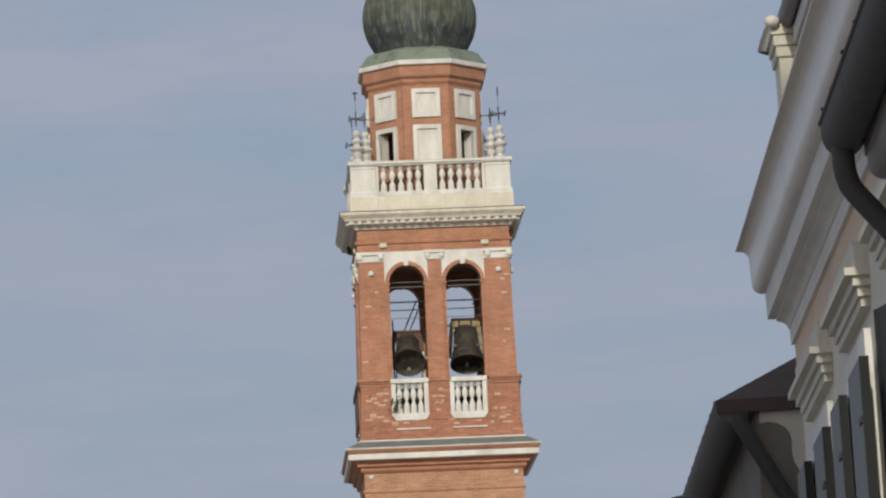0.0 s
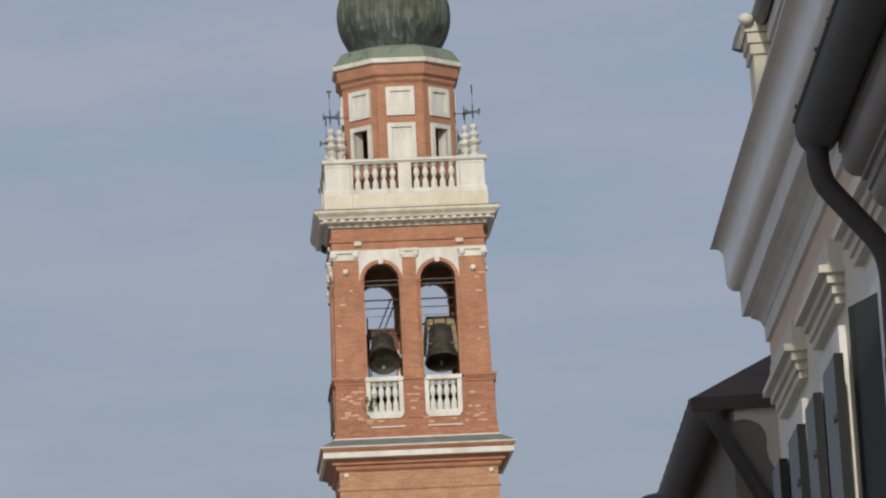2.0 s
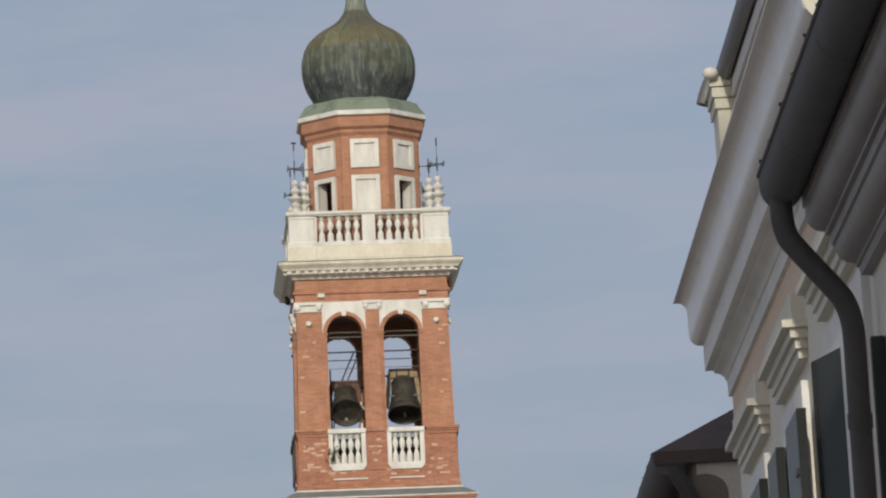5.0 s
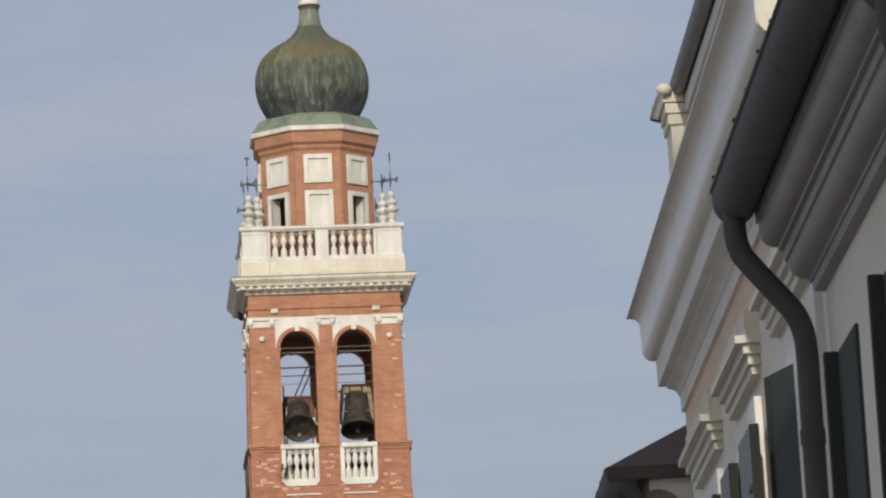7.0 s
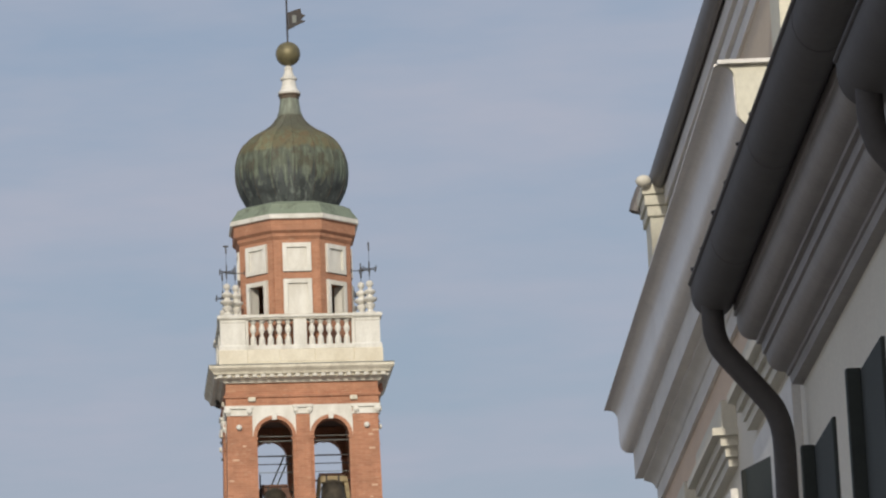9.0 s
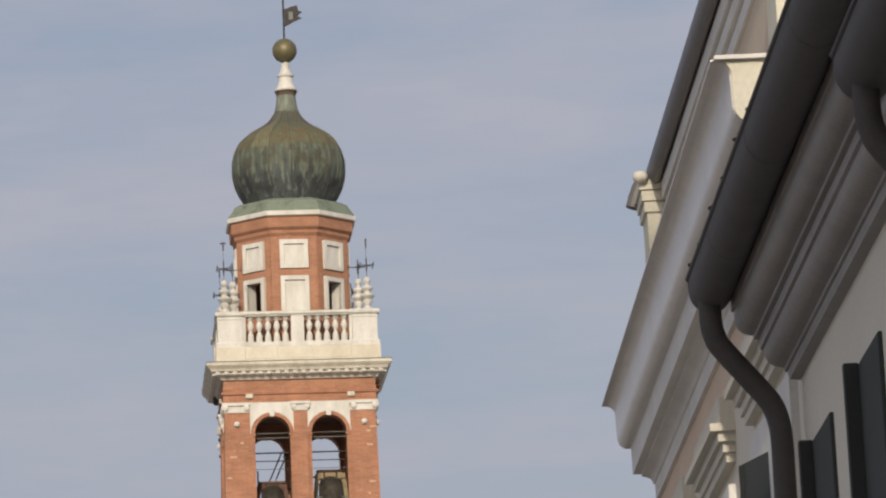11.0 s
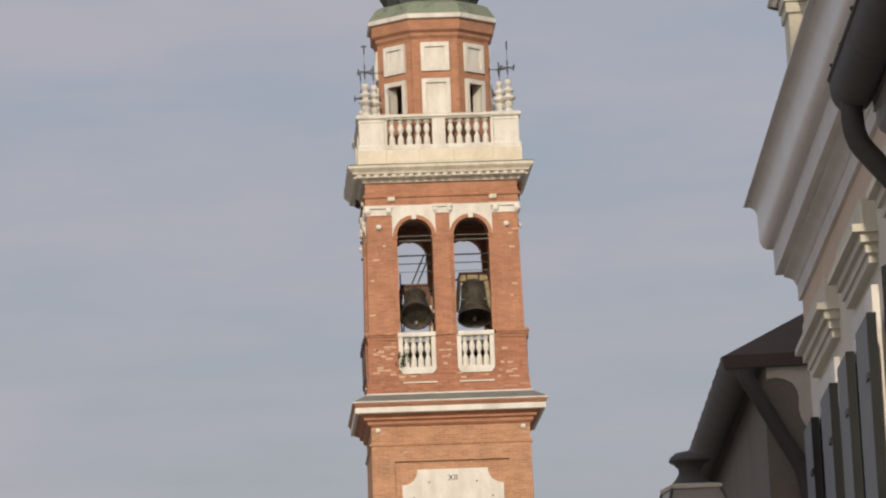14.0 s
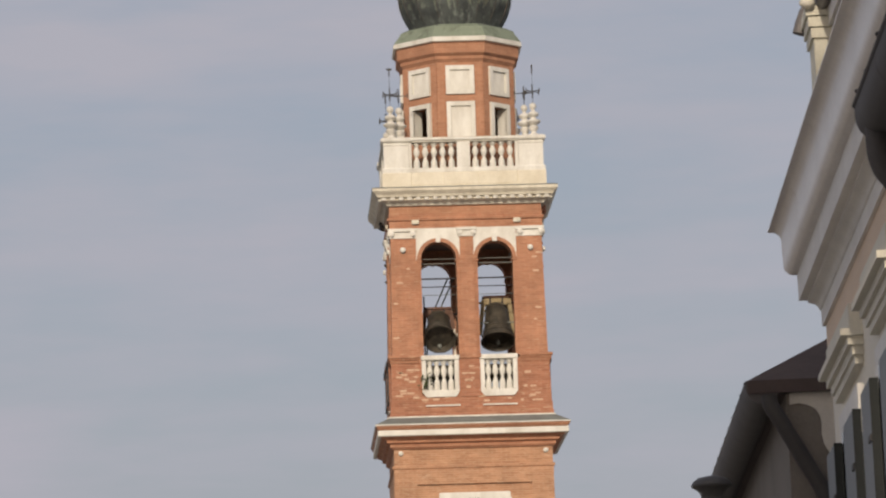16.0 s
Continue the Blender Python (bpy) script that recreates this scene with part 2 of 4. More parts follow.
BRONZE = material("dull_bronze", (0.092, 0.080, 0.060), (0.030, 0.029, 0.027), 0.55, 0.3, scale=4, fine=14, amount=1.0)
RUST = material("rusty_red_iron", (0.16, 0.085, 0.06), (0.10, 0.06, 0.045), 0.8, scale=5)
TIMBER = material("weathered_timber", (0.36, 0.29, 0.165), (0.20, 0.15, 0.09), 0.8, scale=5)
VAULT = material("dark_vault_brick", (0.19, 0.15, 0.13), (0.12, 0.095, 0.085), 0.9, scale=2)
PLASTER = material("ivory_plaster", (0.74, 0.70, 0.61), (0.60, 0.56, 0.48), 0.85, scale=1.2, fine=60, amount=0.5)
PLASTER_A = material("grey_white_plaster", (0.79, 0.755, 0.66), (0.69, 0.655, 0.57), 0.9, scale=1.0, fine=70, amount=0.5)
TRIM = material("painted_moulding", (0.72, 0.70, 0.66), (0.55, 0.53, 0.50), 0.6, scale=2.0, fine=50, amount=0.5)
ZINC = material("zinc_gutter", (0.80, 0.755, 0.71), (0.67, 0.625, 0.585), 0.36, 0.15, scale=1.6, fine=30, amount=0.5, bump=0.02)
HOOD = material("pale_hood_stone", (0.66, 0.63, 0.54), (0.55, 0.52, 0.44), 0.75, scale=3, fine=50, amount=0.5)
CORNER = material("cream_stone", (0.66, 0.64, 0.53), (0.57, 0.54, 0.45), 0.8, scale=3, fine=50, amount=0.5)
BEIGE = material("beige_plaster", (0.64, 0.54, 0.42), (0.56, 0.47, 0.36), 0.85, scale=1.5, fine=60, amount=0.5)
DARKMETAL = material("dark_brown_gutter", (0.074, 0.068, 0.066), (0.096, 0.088, 0.085), 0.75, 0.0, scale=4, fine=40, bump=0.05)
DARKPIPE = material("black_brown_pipe", (0.034, 0.030, 0.029), (0.05, 0.045, 0.042), 0.65, 0.0, scale=4, fine=40, bump=0.05)
PALE_BRICK = material("lime_faced_brick", (0.58, 0.41, 0.29), (0.42, 0.25, 0.16), 0.9, scale=6, fine=40)
DARKBEAM = material("dark_oak_beam", (0.045, 0.040, 0.034), (0.075, 0.065, 0.05), 0.85, scale=4, fine=30)
WEED = material("dark_wall_weed", (0.055, 0.075, 0.030), (0.09, 0.085, 0.045), 0.8, scale=8, fine=40)
ATTIC_METAL = material("grey_brown_gutter", (0.125, 0.115, 0.110), (0.09, 0.083, 0.08), 0.5, 0.0, scale=4, fine=40, bump=0.05)
DARKWOOD = material("dark_stained_eaves", (0.29, 0.265, 0.25), (0.21, 0.19, 0.18), 0.5, scale=3, fine=30)
PEACH = material("warm_light_peach", (0.70, 0.55, 0.42), (0.60, 0.47, 0.36), 0.85, scale=2, fine=50, amount=0.5)
SHUTTER_A = material("matt_green_shutter", (0.034, 0.042, 0.040), (0.046, 0.053, 0.049), 0.8, scale=3, fine=50, bump=0.05)
# darker copy of the shutter green, with shade put into the colour
EDGE_SHADE = material("shaded_leaf_edge", (0.020, 0.023, 0.023), (0.028, 0.031, 0.030), 0.95, scale=3, fine=50, bump=0.05)
SHUTTER = material("dark_green_shutter", (0.110, 0.121, 0.130), (0.130, 0.141, 0.150), 0.55, scale=3, fine=50, bump=0.05)
LANTERN = material("grey_lantern_metal", (0.075, 0.072, 0.070), (0.05, 0.048, 0.046), 0.55, 0.2, scale=6)
FROST = material("frosted_glass", (0.30, 0.28, 0.26), (0.22, 0.20, 0.18), 0.35, scale=5, bump=0.02)
ROOFTILE = material("brown_roof_tiles", (0.075, 0.054, 0.049), (0.055, 0.040, 0.037), 0.85, scale=3, fine=20)
# lit copy of the old wall render, sunlight in its colour
SUNLIT_RENDER = material("sunlit_render", (0.56, 0.53, 0.48), (0.42, 0.40, 0.36), 0.9, scale=2.5, fine=40)
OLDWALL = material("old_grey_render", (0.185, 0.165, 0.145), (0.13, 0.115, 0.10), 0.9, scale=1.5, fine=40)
ASPHALT = material("street_paving", (0.27, 0.255, 0.23), (0.20, 0.19, 0.17), 0.9, scale=0.6, fine=30)
GLASS = material("dark_window_glass", (0.02, 0.022, 0.025), (0.03, 0.03, 0.03), 0.12, scale=2, bump=0.0)


# ---- building helpers ----
def part(name, bm, mat, parent=None, label="", smooth=False):
    me = bpy.data.meshes.new(name)
    bmesh.ops.recalc_face_normals(bm, faces=bm.faces[:])
    if smooth:
        for f in bm.faces:
            f.smooth = True
        for e in bm.edges:
            e.smooth = len(e.link_faces) == 2 and e.calc_face_angle() < 0.6
    bm.to_mesh(me)
    bm.free()
    me.materials.append(mat)
    ob = new(name, me)
    ob.parent = parent
    if label:
        tagged(ob, label)
    return ob


def again(name, ob, parent, m):
    """Another piece on the same mesh, at the pose m within its parent."""
    o = new(name, ob.data)
    o.parent = parent
    o.matrix_basis = m
    return o


def thing(name, at, label, category, group="", kind=""):
    ob = new(name)
    ob.matrix_basis = at
    return tagged(ob, label, category, group, kind)


def add_box(bm, x0, x1, y0, y1, z0, z1, bevel=0.0):
    vs = [bm.verts.new((x, y, z)) for z in (z0, z1) for x, y in ((x0, y0), (x1, y0), (x1, y1), (x0, y1))]
    fs = [bm.faces.new([vs[i] for i in f]) for f in ((3, 2, 1, 0), (4, 5, 6, 7), (0, 1, 5, 4), (1, 2, 6, 5), (2, 3, 7, 6), (3, 0, 4, 7))]
    if bevel:
        es = list({e for f in fs for e in f.edges})
        bmesh.ops.bevel(bm, geom=es, offset=bevel, segments=1, affect="EDGES")
    return bm


def box(x0, x1, y0, y1, z0, z1, bevel=0.0):
    return add_box(bmesh.new(), x0, x1, y0, y1, z0, z1, bevel)


def loft(bm, rings, cap=True):
    """Joins closed rings of equally many points."""
    vr = [[bm.verts.new(p) for p in r] for r in rings]
    n = len(vr[0])
    for a, b in zip(vr, vr[1:]):
        for i in range(n):
            bm.faces.new((a[i], a[(i + 1) % n], b[(i + 1) % n], b[i]))
    if cap:
        bm.faces.new(vr[0][::-1])
        bm.faces.new(vr[-1])
    return bm


def lathe(profile, n=24, cx=0.0, cy=0.0, bm=None, turn=0.0):
    bm = bm or bmesh.new()
    return loft(bm, [[(cx + r * math.cos(turn + 2 * math.pi * i / n), cy + r * math.sin(turn + 2 * math.pi * i / n), z) for i in range(n)] for r, z in profile])


def square_rings(profile, cx=0.0, cy=0.0, bm=None):
    """A square moulding: half-widths and heights."""
    bm = bm or bmesh.new()
    return loft(bm, [[(cx - h, cy - h, z), (cx + h, cy - h, z), (cx + h, cy + h, z), (cx - h, cy + h, z)] for h, z in profile])


def octa_rings(profile):
    k = 1 / math.cos(math.pi / 8)
    return lathe([(a * k, z) for a, z in profile], 8, turn=math.pi / 8)


def sweep(profile, y0, y1, bm=None, skew=0.0):
    """A closed profile (x, z) drawn along the street from y0 to y1; skew: metres to the right per metre nearer."""
    bm = bm or bmesh.new()
    return loft(bm, [[(x, y0, z) for x, z in profile], [(x - skew * (y1 - y0), y1, z) for x, z in profile]])


def tube(points, r, n=14, bm=None):
    bm = bm or bmesh.new()
    pts = [Vector(p) for p in points]
    rings = []
    for i, p in enumerate(pts):
        d = (pts[min(i + 1, len(pts) - 1)] - pts[max(i - 1, 0)]).normalized()
        side = d.cross(Vector((0.31, 0.93, 0.17))).normalized()
        up = side.cross(d).normalized()
        rings.append([p + r * (math.cos(2 * math.pi * k / n) * side + math.sin(2 * math.pi * k / n) * up) for k in range(n)])
    return loft(bm, rings)


def smooth_path(points, steps=6):
    """Catmull-Rom through the points."""
    p = [Vector(q) for q in points]
    p = [2 * p[0] - p[1]] + p + [2 * p[-1] - p[-2]]
    out = []
    for i in range(1, len(p) - 2):
        for s in range(steps):
            u = s / steps
            out.append(0.5 * (2 * p[i] + (p[i + 1] - p[i - 1]) * u + (2 * p[i - 1] - 5 * p[i] + 4 * p[i + 1] - p[i + 2]) * u * u
                              + (3 * p[i] - p[i - 1] - 3 * p[i + 1] + p[i + 2]) * u ** 3))
    return out + [p[-2]]


# ---- ground ----
ground = tagged(part("ground", box(-2500, 2500, -2500, 2500, -0.3, 0.0), ASPHALT), "grey paved street running on to the horizon", "ground", kind="structure")

# unseen plain walls added to the south, sized to shade shutters and low house
tagged(part("shade_wall_1", box(-2.0, 0.4, -8.6, -8.2, 0.0, 17.8), PLASTER), "unseen plain wall added to shade the near shutters", "wall", kind="structure")
tagged(part("shade_wall_2", box(-5.5, -2.004, -8.6, -8.2, 0.0, 23.2), PLASTER), "taller unseen plain wall added to shade the low house and attic pier", "wall", kind="structure")

# ==== the bell tower ====
tower = thing("bell_tower", pose(-0.462, 148, 0, 0, 0.85, 2.9), "tall red brick bell tower with white stone balustrades and onion dome", "bell tower")


def quarter(k):
    return pose(0, 0, 0, 0, 0, 90 * k)


# lower shaft
part("lower_shaft", square_rings([(2.52, 0.0), (2.31, 18.55)]), BRICK_SHAFT, tower, "orange brick shaft with shallow panels")
part("string_course", square_rings([(2.31, 18.50), (2.36, 18.54), (2.36, 18.60), (2.32, 18.62)]), BRICK_SHAFT, tower)
part("neck_band", square_rings([(2.30, 18.62), (2.30, 19.16)]), BRICK_SHAFT, tower)
panel = bmesh.new()
for a in (-1, 1):
    add_box(panel, min(a * 1.66, a * 2.31), max(a * 1.66, a * 2.31), -2.40, -2.30, 6.0, 18.06)
add_box(panel, -2.31, 2.31, -2.40, -2.30, 18.06, 18.50)
part("raised_frame", panel, BRICK_SHAFT, tower)
# clock face plate with hollowed shoulders
pl = [(-1.02, 17.80), (1.02, 17.80)]
pl += [(1.02 + 0.42 * (1 - math.cos(a)), 17.78 - 0.42 * math.sin(a)) for a in [math.pi / 2 * i / 6 for i in range(1, 7)]]
pl += [(1.47, 17.36), (1.47, 14.6), (-1.47, 14.6), (-1.47, 17.36)]
pl += [(-1.02 - 0.42 * (1 - math.cos(a)), 17.78 - 0.42 * math.sin(a)) for a in [math.pi / 2 * i / 6 for i in range(6, 0, -1)]]
plate = part("clock_plate", loft(bmesh.new(), [[(x, -2.45, z) for x, z in pl], [(x, -2.33, z) for x, z in pl]]), STONE, tower, "white stone clock face plate")
txt = bpy.data.curves.new("numeral", "FONT")
txt.body, txt.size, txt.align_x, txt.extrude = "XII", 0.24, "CENTER", 0.004
tmp = new("numeral_draft", txt)
num = bpy.data.meshes.new_from_object(tmp.evaluated_get(bpy.context.evaluated_depsgraph_get()))
bpy.data.objects.remove(tmp)
num.materials.append(IRON)
numeral = new("numeral", num)
numeral.parent = plate
numeral.matrix_basis = pose(0, -2.456, 17.46, 90, 0, 0)
for x, z in ((-0.69, 17.42), (0.69, 17.42), (-1.14, 16.98), (1.14, 16.98)):
    part("fixing", lathe([(0.03, 0), (0.03, 0.02)], 8), LEAD, plate).matrix_basis = pose(x, -2.45, z, 90)
for x in (-2.1, 2.1):
    part("wall_boss", lathe([(0.075, 0), (0.075, 0.03), (0.05, 0.06), (0.0, 0.07)], 10), STONE, tower).matrix_basis = pose(x, -2.30, 18.98, 90)

# lower cornice
part("lower_cornice", square_rings([(2.34, 19.10), (2.40, 19.16), (2.40, 19.24), (2.50, 19.28), (2.50, 19.36), (2.66, 19.44)]), BRICK, tower, "stepped brick cornice")
part("lower_cornice_band", square_rings([(2.72, 19.44), (2.76, 19.46), (2.76, 19.61), (2.74, 19.62)]), STONE, tower, "white stone band")
part("lower_cornice_top", square_rings([(2.70, 19.62), (2.74, 19.64), (2.80, 19.72), (2.80, 19.75)]), BRICK, tower)
part("drip_edge", square_rings([(2.83, 19.75), (2.83, 19.785)]), STONE, tower)
part("cornice_roof", square_rings([(2.82, 19.785), (2.40, 20.02)]), LEAD, tower, "grey lead weathering")
part("flashing_line", square_rings([(2.415, 20.005), (2.425, 20.01), (2.425, 20.035), (2.41, 20.05)]), STONE, tower)

# belfry: base zone, corner piers, arches
def hw(z):
    return 2.205 + (25.3 - z) * 0.0185


def corner(name, z0, z1, inner, out0, mat):
    for sx in (-1, 1):
        for sy in (-1, 1):
            a, b = hw(z0) + out0, hw(z1) + out0
            rings = []
            for h, z in ((a, z0), (b, z1)):
                xs, ys = sorted((sx * inner, sx * h)), sorted((sy * inner, sy * h))
                rings.append([(xs[0], ys[0], z), (xs[1], ys[0], z), (xs[1], ys[1], z), (xs[0], ys[1], z)])
            part(name, loft(bmesh.new(), rings), mat, tower)


corner("pier_base", 20.02, 21.70, 1.47, 0.03, BRICK_WORN)
corner("pier_foot", 20.02, 20.16, 1.46, 0.075, BRICK_WORN)
corner("pier_foot", 20.16, 20.42, 1.46, 0.055, BRICK_WORN)
corner("pier_sill", 21.62, 21.68, 1.46, 0.065, BRICK)
corner("pier_sill", 21.70, 21.76, 1.44, 0.085, BRICK)
corner("pier_sill", 21.762, 21.84, 1.42, 0.125, BRICK)
corner("corner_pier", 21.84, 25.30, 1.47, 0.0, BRICK)
corner("capital", 25.30, 25.36, 1.45, 0.03, STONE)
corner("capital", 25.36, 25.50, 1.47, 0.015, STONE)
corner("capital", 25.50, 25.59, 1.42, 0.075, STONE)

BALUSTER = [(0.094, 0.0), (0.094, 0.07), (0.088, 0.09), (0.088, 0.20), (0.074, 0.25), (0.046, 0.31), (0.040, 0.355), (0.066, 0.41), (0.088, 0.47), (0.090, 0.54),
            (0.066, 0.62), (0.044, 0.67), (0.070, 0.70), (0.058, 0.72), (0.092, 0.735), (0.092, 0.80)]


def arch_piece(x0, x1, zs, zt, cx, r, y0, y1):
    """The masonry over a round arch, between x0 and x1, from the springing zs up to zt."""
    bm = bmesh.new()
    n = 20
    arc = [(cx - r * math.cos(math.pi * i / n), zs + r * math.sin(math.pi * i / n)) for i in range(n + 1)]
    outer = []
    for x, z in arc:
        u = (x - (cx - r)) / (2 * r)
        outer.append((x0 + (x1 - x0) * u, zt))
    outer[0], outer[-1] = (x0, zt), (x1, zt)
    ring = []
    for y in (y0, y1):
        ring.append(([bm.verts.new((x, y, z)) for x, z in arc], [bm.verts.new((x, y, z)) for x, z in outer],
                     bm.verts.new((x0, y, zs)), bm.verts.new((x1, y, zs))))
    for a, o, l, r_ in ring:
        for i in range(n):
            bm.faces.new((a[i], a[i + 1], o[i + 1], o[i]))
        bm.faces.new((l, a[0], o[0]))
        bm.faces.new((a[n], r_, o[n]))
    (a0, o0, l0, r0), (a1, o1, l1, r1) = ring
    for i in range(n):
        bm.faces.new((a0[i], a0[i + 1], a1[i + 1], a1[i]))
        bm.faces.new((o0[i], o0[i + 1], o1[i + 1], o1[i]))
    bm.faces.new((l0, o0[0], o1[0], l1))
    bm.faces.new((r0, o0[n], o1[n], r1))
    bm.faces.new((l0, a0[0], a1[0], l1))
    bm.faces.new((a0[n], r0, r1, a1[n]))
    return bm


def arch_ring(zs, cx, r0, r1, y0, y1, n=20):
    bm = bmesh.new()
    rings = []
    for i in range(n + 1):
        a = math.pi * i / n
        c, s = math.cos(a), math.sin(a)
        rings.append([(cx - r0 * c, y0, zs + r0 * s), (cx - r1 * c, y0, zs + r1 * s), (cx - r1 * c, y1, zs + r1 * s), (cx - r0 * c, y1, zs + r0 * s)])
    return loft(bm, rings)


proto = None
for k in range(4):
    side = new("belfry_side")
    side.parent, side.matrix_basis = tower, quarter(k)
    yb, yf = -2.36, -2.22
    rail_stone = STONE if k == 0 else DARKSTONE      # the other three sides are darker
    # base zone walls under and between the parapets
    part("parapet_wall", box(-1.47, 1.47, yb + 0.01, -1.75, 20.0, 20.745), BRICK_WORN, side)
    part("pilaster_base", box(-0.28, 0.28, yb - 0.02, -1.75, 20.60, 21.72), BRICK_WORN, side)
    part("pilaster_sill", box(-0.32, 0.32, yb - 0.06, -1.72, 21.72, 21.84), BRICK, side)
    part("mid_wall", box(-0.31, 0.31, yf + 0.02, -1.70, 21.84, 24.67), BRICK, side)
    part("mid_pilaster", loft(bmesh.new(), [[(-0.22, yf - 0.08, 21.84), (0.22, yf - 0.08, 21.84), (0.22, yf + 0.1, 21.84), (-0.22, yf + 0.1, 21.84)],
                                            [(-0.20, yf - 0.04, 25.32), (0.20, yf - 0.04, 25.32), (0.20, yf + 0.1, 25.32), (-0.20, yf + 0.1, 25.32)]]), BRICK, side)
    cap = part("capital", box(-0.23, 0.23, yf - 0.07, yf + 0.1, 25.32, 25.50, 0.01), STONE, side, "white stone capital")
    for e in (-0.2, 0.2):
        part("volute", lathe([(0.075, 0.0), (0.085, 0.03), (0.04, 0.05)], 12), STONE, cap).matrix_basis = pose(e, yf - 0.06, 25.44, 90)
    for e in (-2.18, -1.56, 1.56, 2.18):
        part("volute", lathe([(0.08, 0.0), (0.09, 0.03), (0.04, 0.05)], 12), STONE, side).matrix_basis = pose(e, -2.26, 25.43, 90)
    part("abacus", box(-0.29, 0.29, yf - 0.12, yf + 0.1, 25.50, 25.59, 0.01), STONE, cap)
    for sgn in (-1, 1):
        cx = sgn * 0.825
        jx = sgn * 1.405
        part("jamb", box(jx - 0.065, jx + 0.065, yf + 0.02, -1.70, 21.84, 24.67), BRICK, side)
        part("arch_wall", arch_piece(cx - 0.645, cx + 0.625 + 0.02, 24.67, 25.62, cx, 0.515, yf + 0.02, -1.70), BRICK, side)
        part("arch_ring", arch_ring(24.67, cx, 0.515, 0.62, yf - 0.03, yf + 0.06), BRICK, side, "moulded brick arch ring")
        part("spandrel", arch_piece(cx - 0.645, cx + 0.625, 24.67, 25.59, cx - 0.01, 0.62, yf - 0.012, yf + 0.04), STONE, side, "white stone spandrel")
        part("keystone", loft(bmesh.new(), [[(cx - 0.065, yf - 0.07, 25.16), (cx + 0.065, yf - 0.07, 25.16), (cx + 0.065, yf, 25.16), (cx - 0.065, yf, 25.16)],
                                            [(cx - 0.085, yf - 0.09, 25.38), (cx + 0.085, yf - 0.09, 25.38), (cx + 0.085, yf, 25.38), (cx - 0.085, yf, 25.38)]]), STONE, side, "carved white keystone")
        for jx in (cx - 0.565, cx + 0.565):
            part("impost", box(jx - 0.075, jx + 0.075, yf - 0.01, -1.70, 24.60, 24.67), BRICK, side)
        # parapet with balusters
        px = sgn * 0.85 - 0.03
        for j0, j1 in (((-1.48, -1.39), (-0.37, -0.27)) if sgn < 0 else ((1.33, 1.48),)):
            part("parapet_jamb", box(j0, j1, yb + 0.005, -1.75, 20.74, 21.715), BRICK_WORN, side)
        par = part("parapet", loft(bmesh.new(), [[(px - h, yb - 0.03, z), (px + h, yb - 0.03, z), (px + h, -2.05, z), (px - h, -2.05, z)] for h, z in ((0.40, 20.60), (0.445, 20.615), (0.535, 20.74), (0.54, 20.80))]), rail_stone, side, "white stone balustrade in the arch" if k == 0 else "dark stone balustrade")
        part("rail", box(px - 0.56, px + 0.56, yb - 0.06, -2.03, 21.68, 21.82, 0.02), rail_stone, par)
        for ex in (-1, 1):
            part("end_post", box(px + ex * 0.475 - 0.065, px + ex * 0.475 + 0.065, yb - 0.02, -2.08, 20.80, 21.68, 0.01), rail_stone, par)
        for i in range(4):
            m = pose(px - 0.306 + 0.204 * i, -2.22, 20.80) @ Matrix.Diagonal((1, 1, 1.1, 1))
            if proto is None:
                proto = part("baluster", lathe(BALUSTER, 12), STONE, par, smooth=True)
                proto.matrix_basis = m
            else:
                again("baluster", proto, par, m)
        part("sill_line", box(cx - 0.5, cx + 0.5, yb - 0.03, yb + 0.02, 20.33, 20.37), STONE, side)
    # tie rods across the front arches
    for z, r, mat in ((24.71, 0.011, LEAD), (24.57, 0.014, LEAD), (24.13, 0.022, IRON), (23.89, 0.014, IRON), (23.65, 0.010, LEAD)) if k == 0 else ():
        part("tie_rod", tube([(-1.5, -1.95, z), (1.5, -1.95, z)], r, 8), mat, side)
    for x in (-1.86, 1.86):
        part("wall_boss", lathe([(0.085, 0), (0.085, 0.03), (0.055, 0.07), (0.0, 0.08)], 10), STONE, side).matrix_basis = pose(x, -2.25, 24.95, 90)

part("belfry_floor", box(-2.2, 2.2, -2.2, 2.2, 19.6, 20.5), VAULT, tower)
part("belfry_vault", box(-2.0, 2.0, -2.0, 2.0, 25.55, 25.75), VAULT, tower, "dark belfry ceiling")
part("architrave", square_rings([(2.17, 25.59), (2.235, 25.59), (2.235, 25.80), (2.29, 25.83), (2.29, 25.89), (2.235, 25.92), (2.235, 26.02)]), BRICK, tower)
part("frieze", square_rings([(2.215, 26.02), (2.215, 26.28)]), BRICK_PALE, tower)
for k in range(4):
    for x in (-1.47, 1.50):
        part("stone_patch", box(x - 0.11, x + 0.11, -2.325, -2.25, 25.70, 25.83, 0.02), CORNICE, tower).matrix_basis = quarter(k)
corner("frieze_block", 25.59, 26.25, 1.47, 0.03, BRICK_PALE)
cor = part("main_cornice", square_rings([(2.42, 26.395), (2.47, 26.40), (2.47, 26.475), (2.57, 26.48), (2.58, 26.52), (2.61, 26.56), (2.665, 26.61), (2.68, 26.635), (2.70, 26.64), (2.70, 26.72), (2.66, 26.74)]), CORNICE, tower, "weathered stone cornice with dentils")
part("cornice_bed", square_rings([(2.25, 26.255), (2.30, 26.26), (2.30, 26.29), (2.335, 26.33), (2.38, 26.36), (2.42, 26.37), (2.42, 26.395)]), STONE_GREY, tower, "grey stained cove under the dentils")
part("cornice_flashing", square_rings([(2.71, 26.722), (2.715, 26.735), (2.62, 26.765)]), LEAD, tower)
dent = None
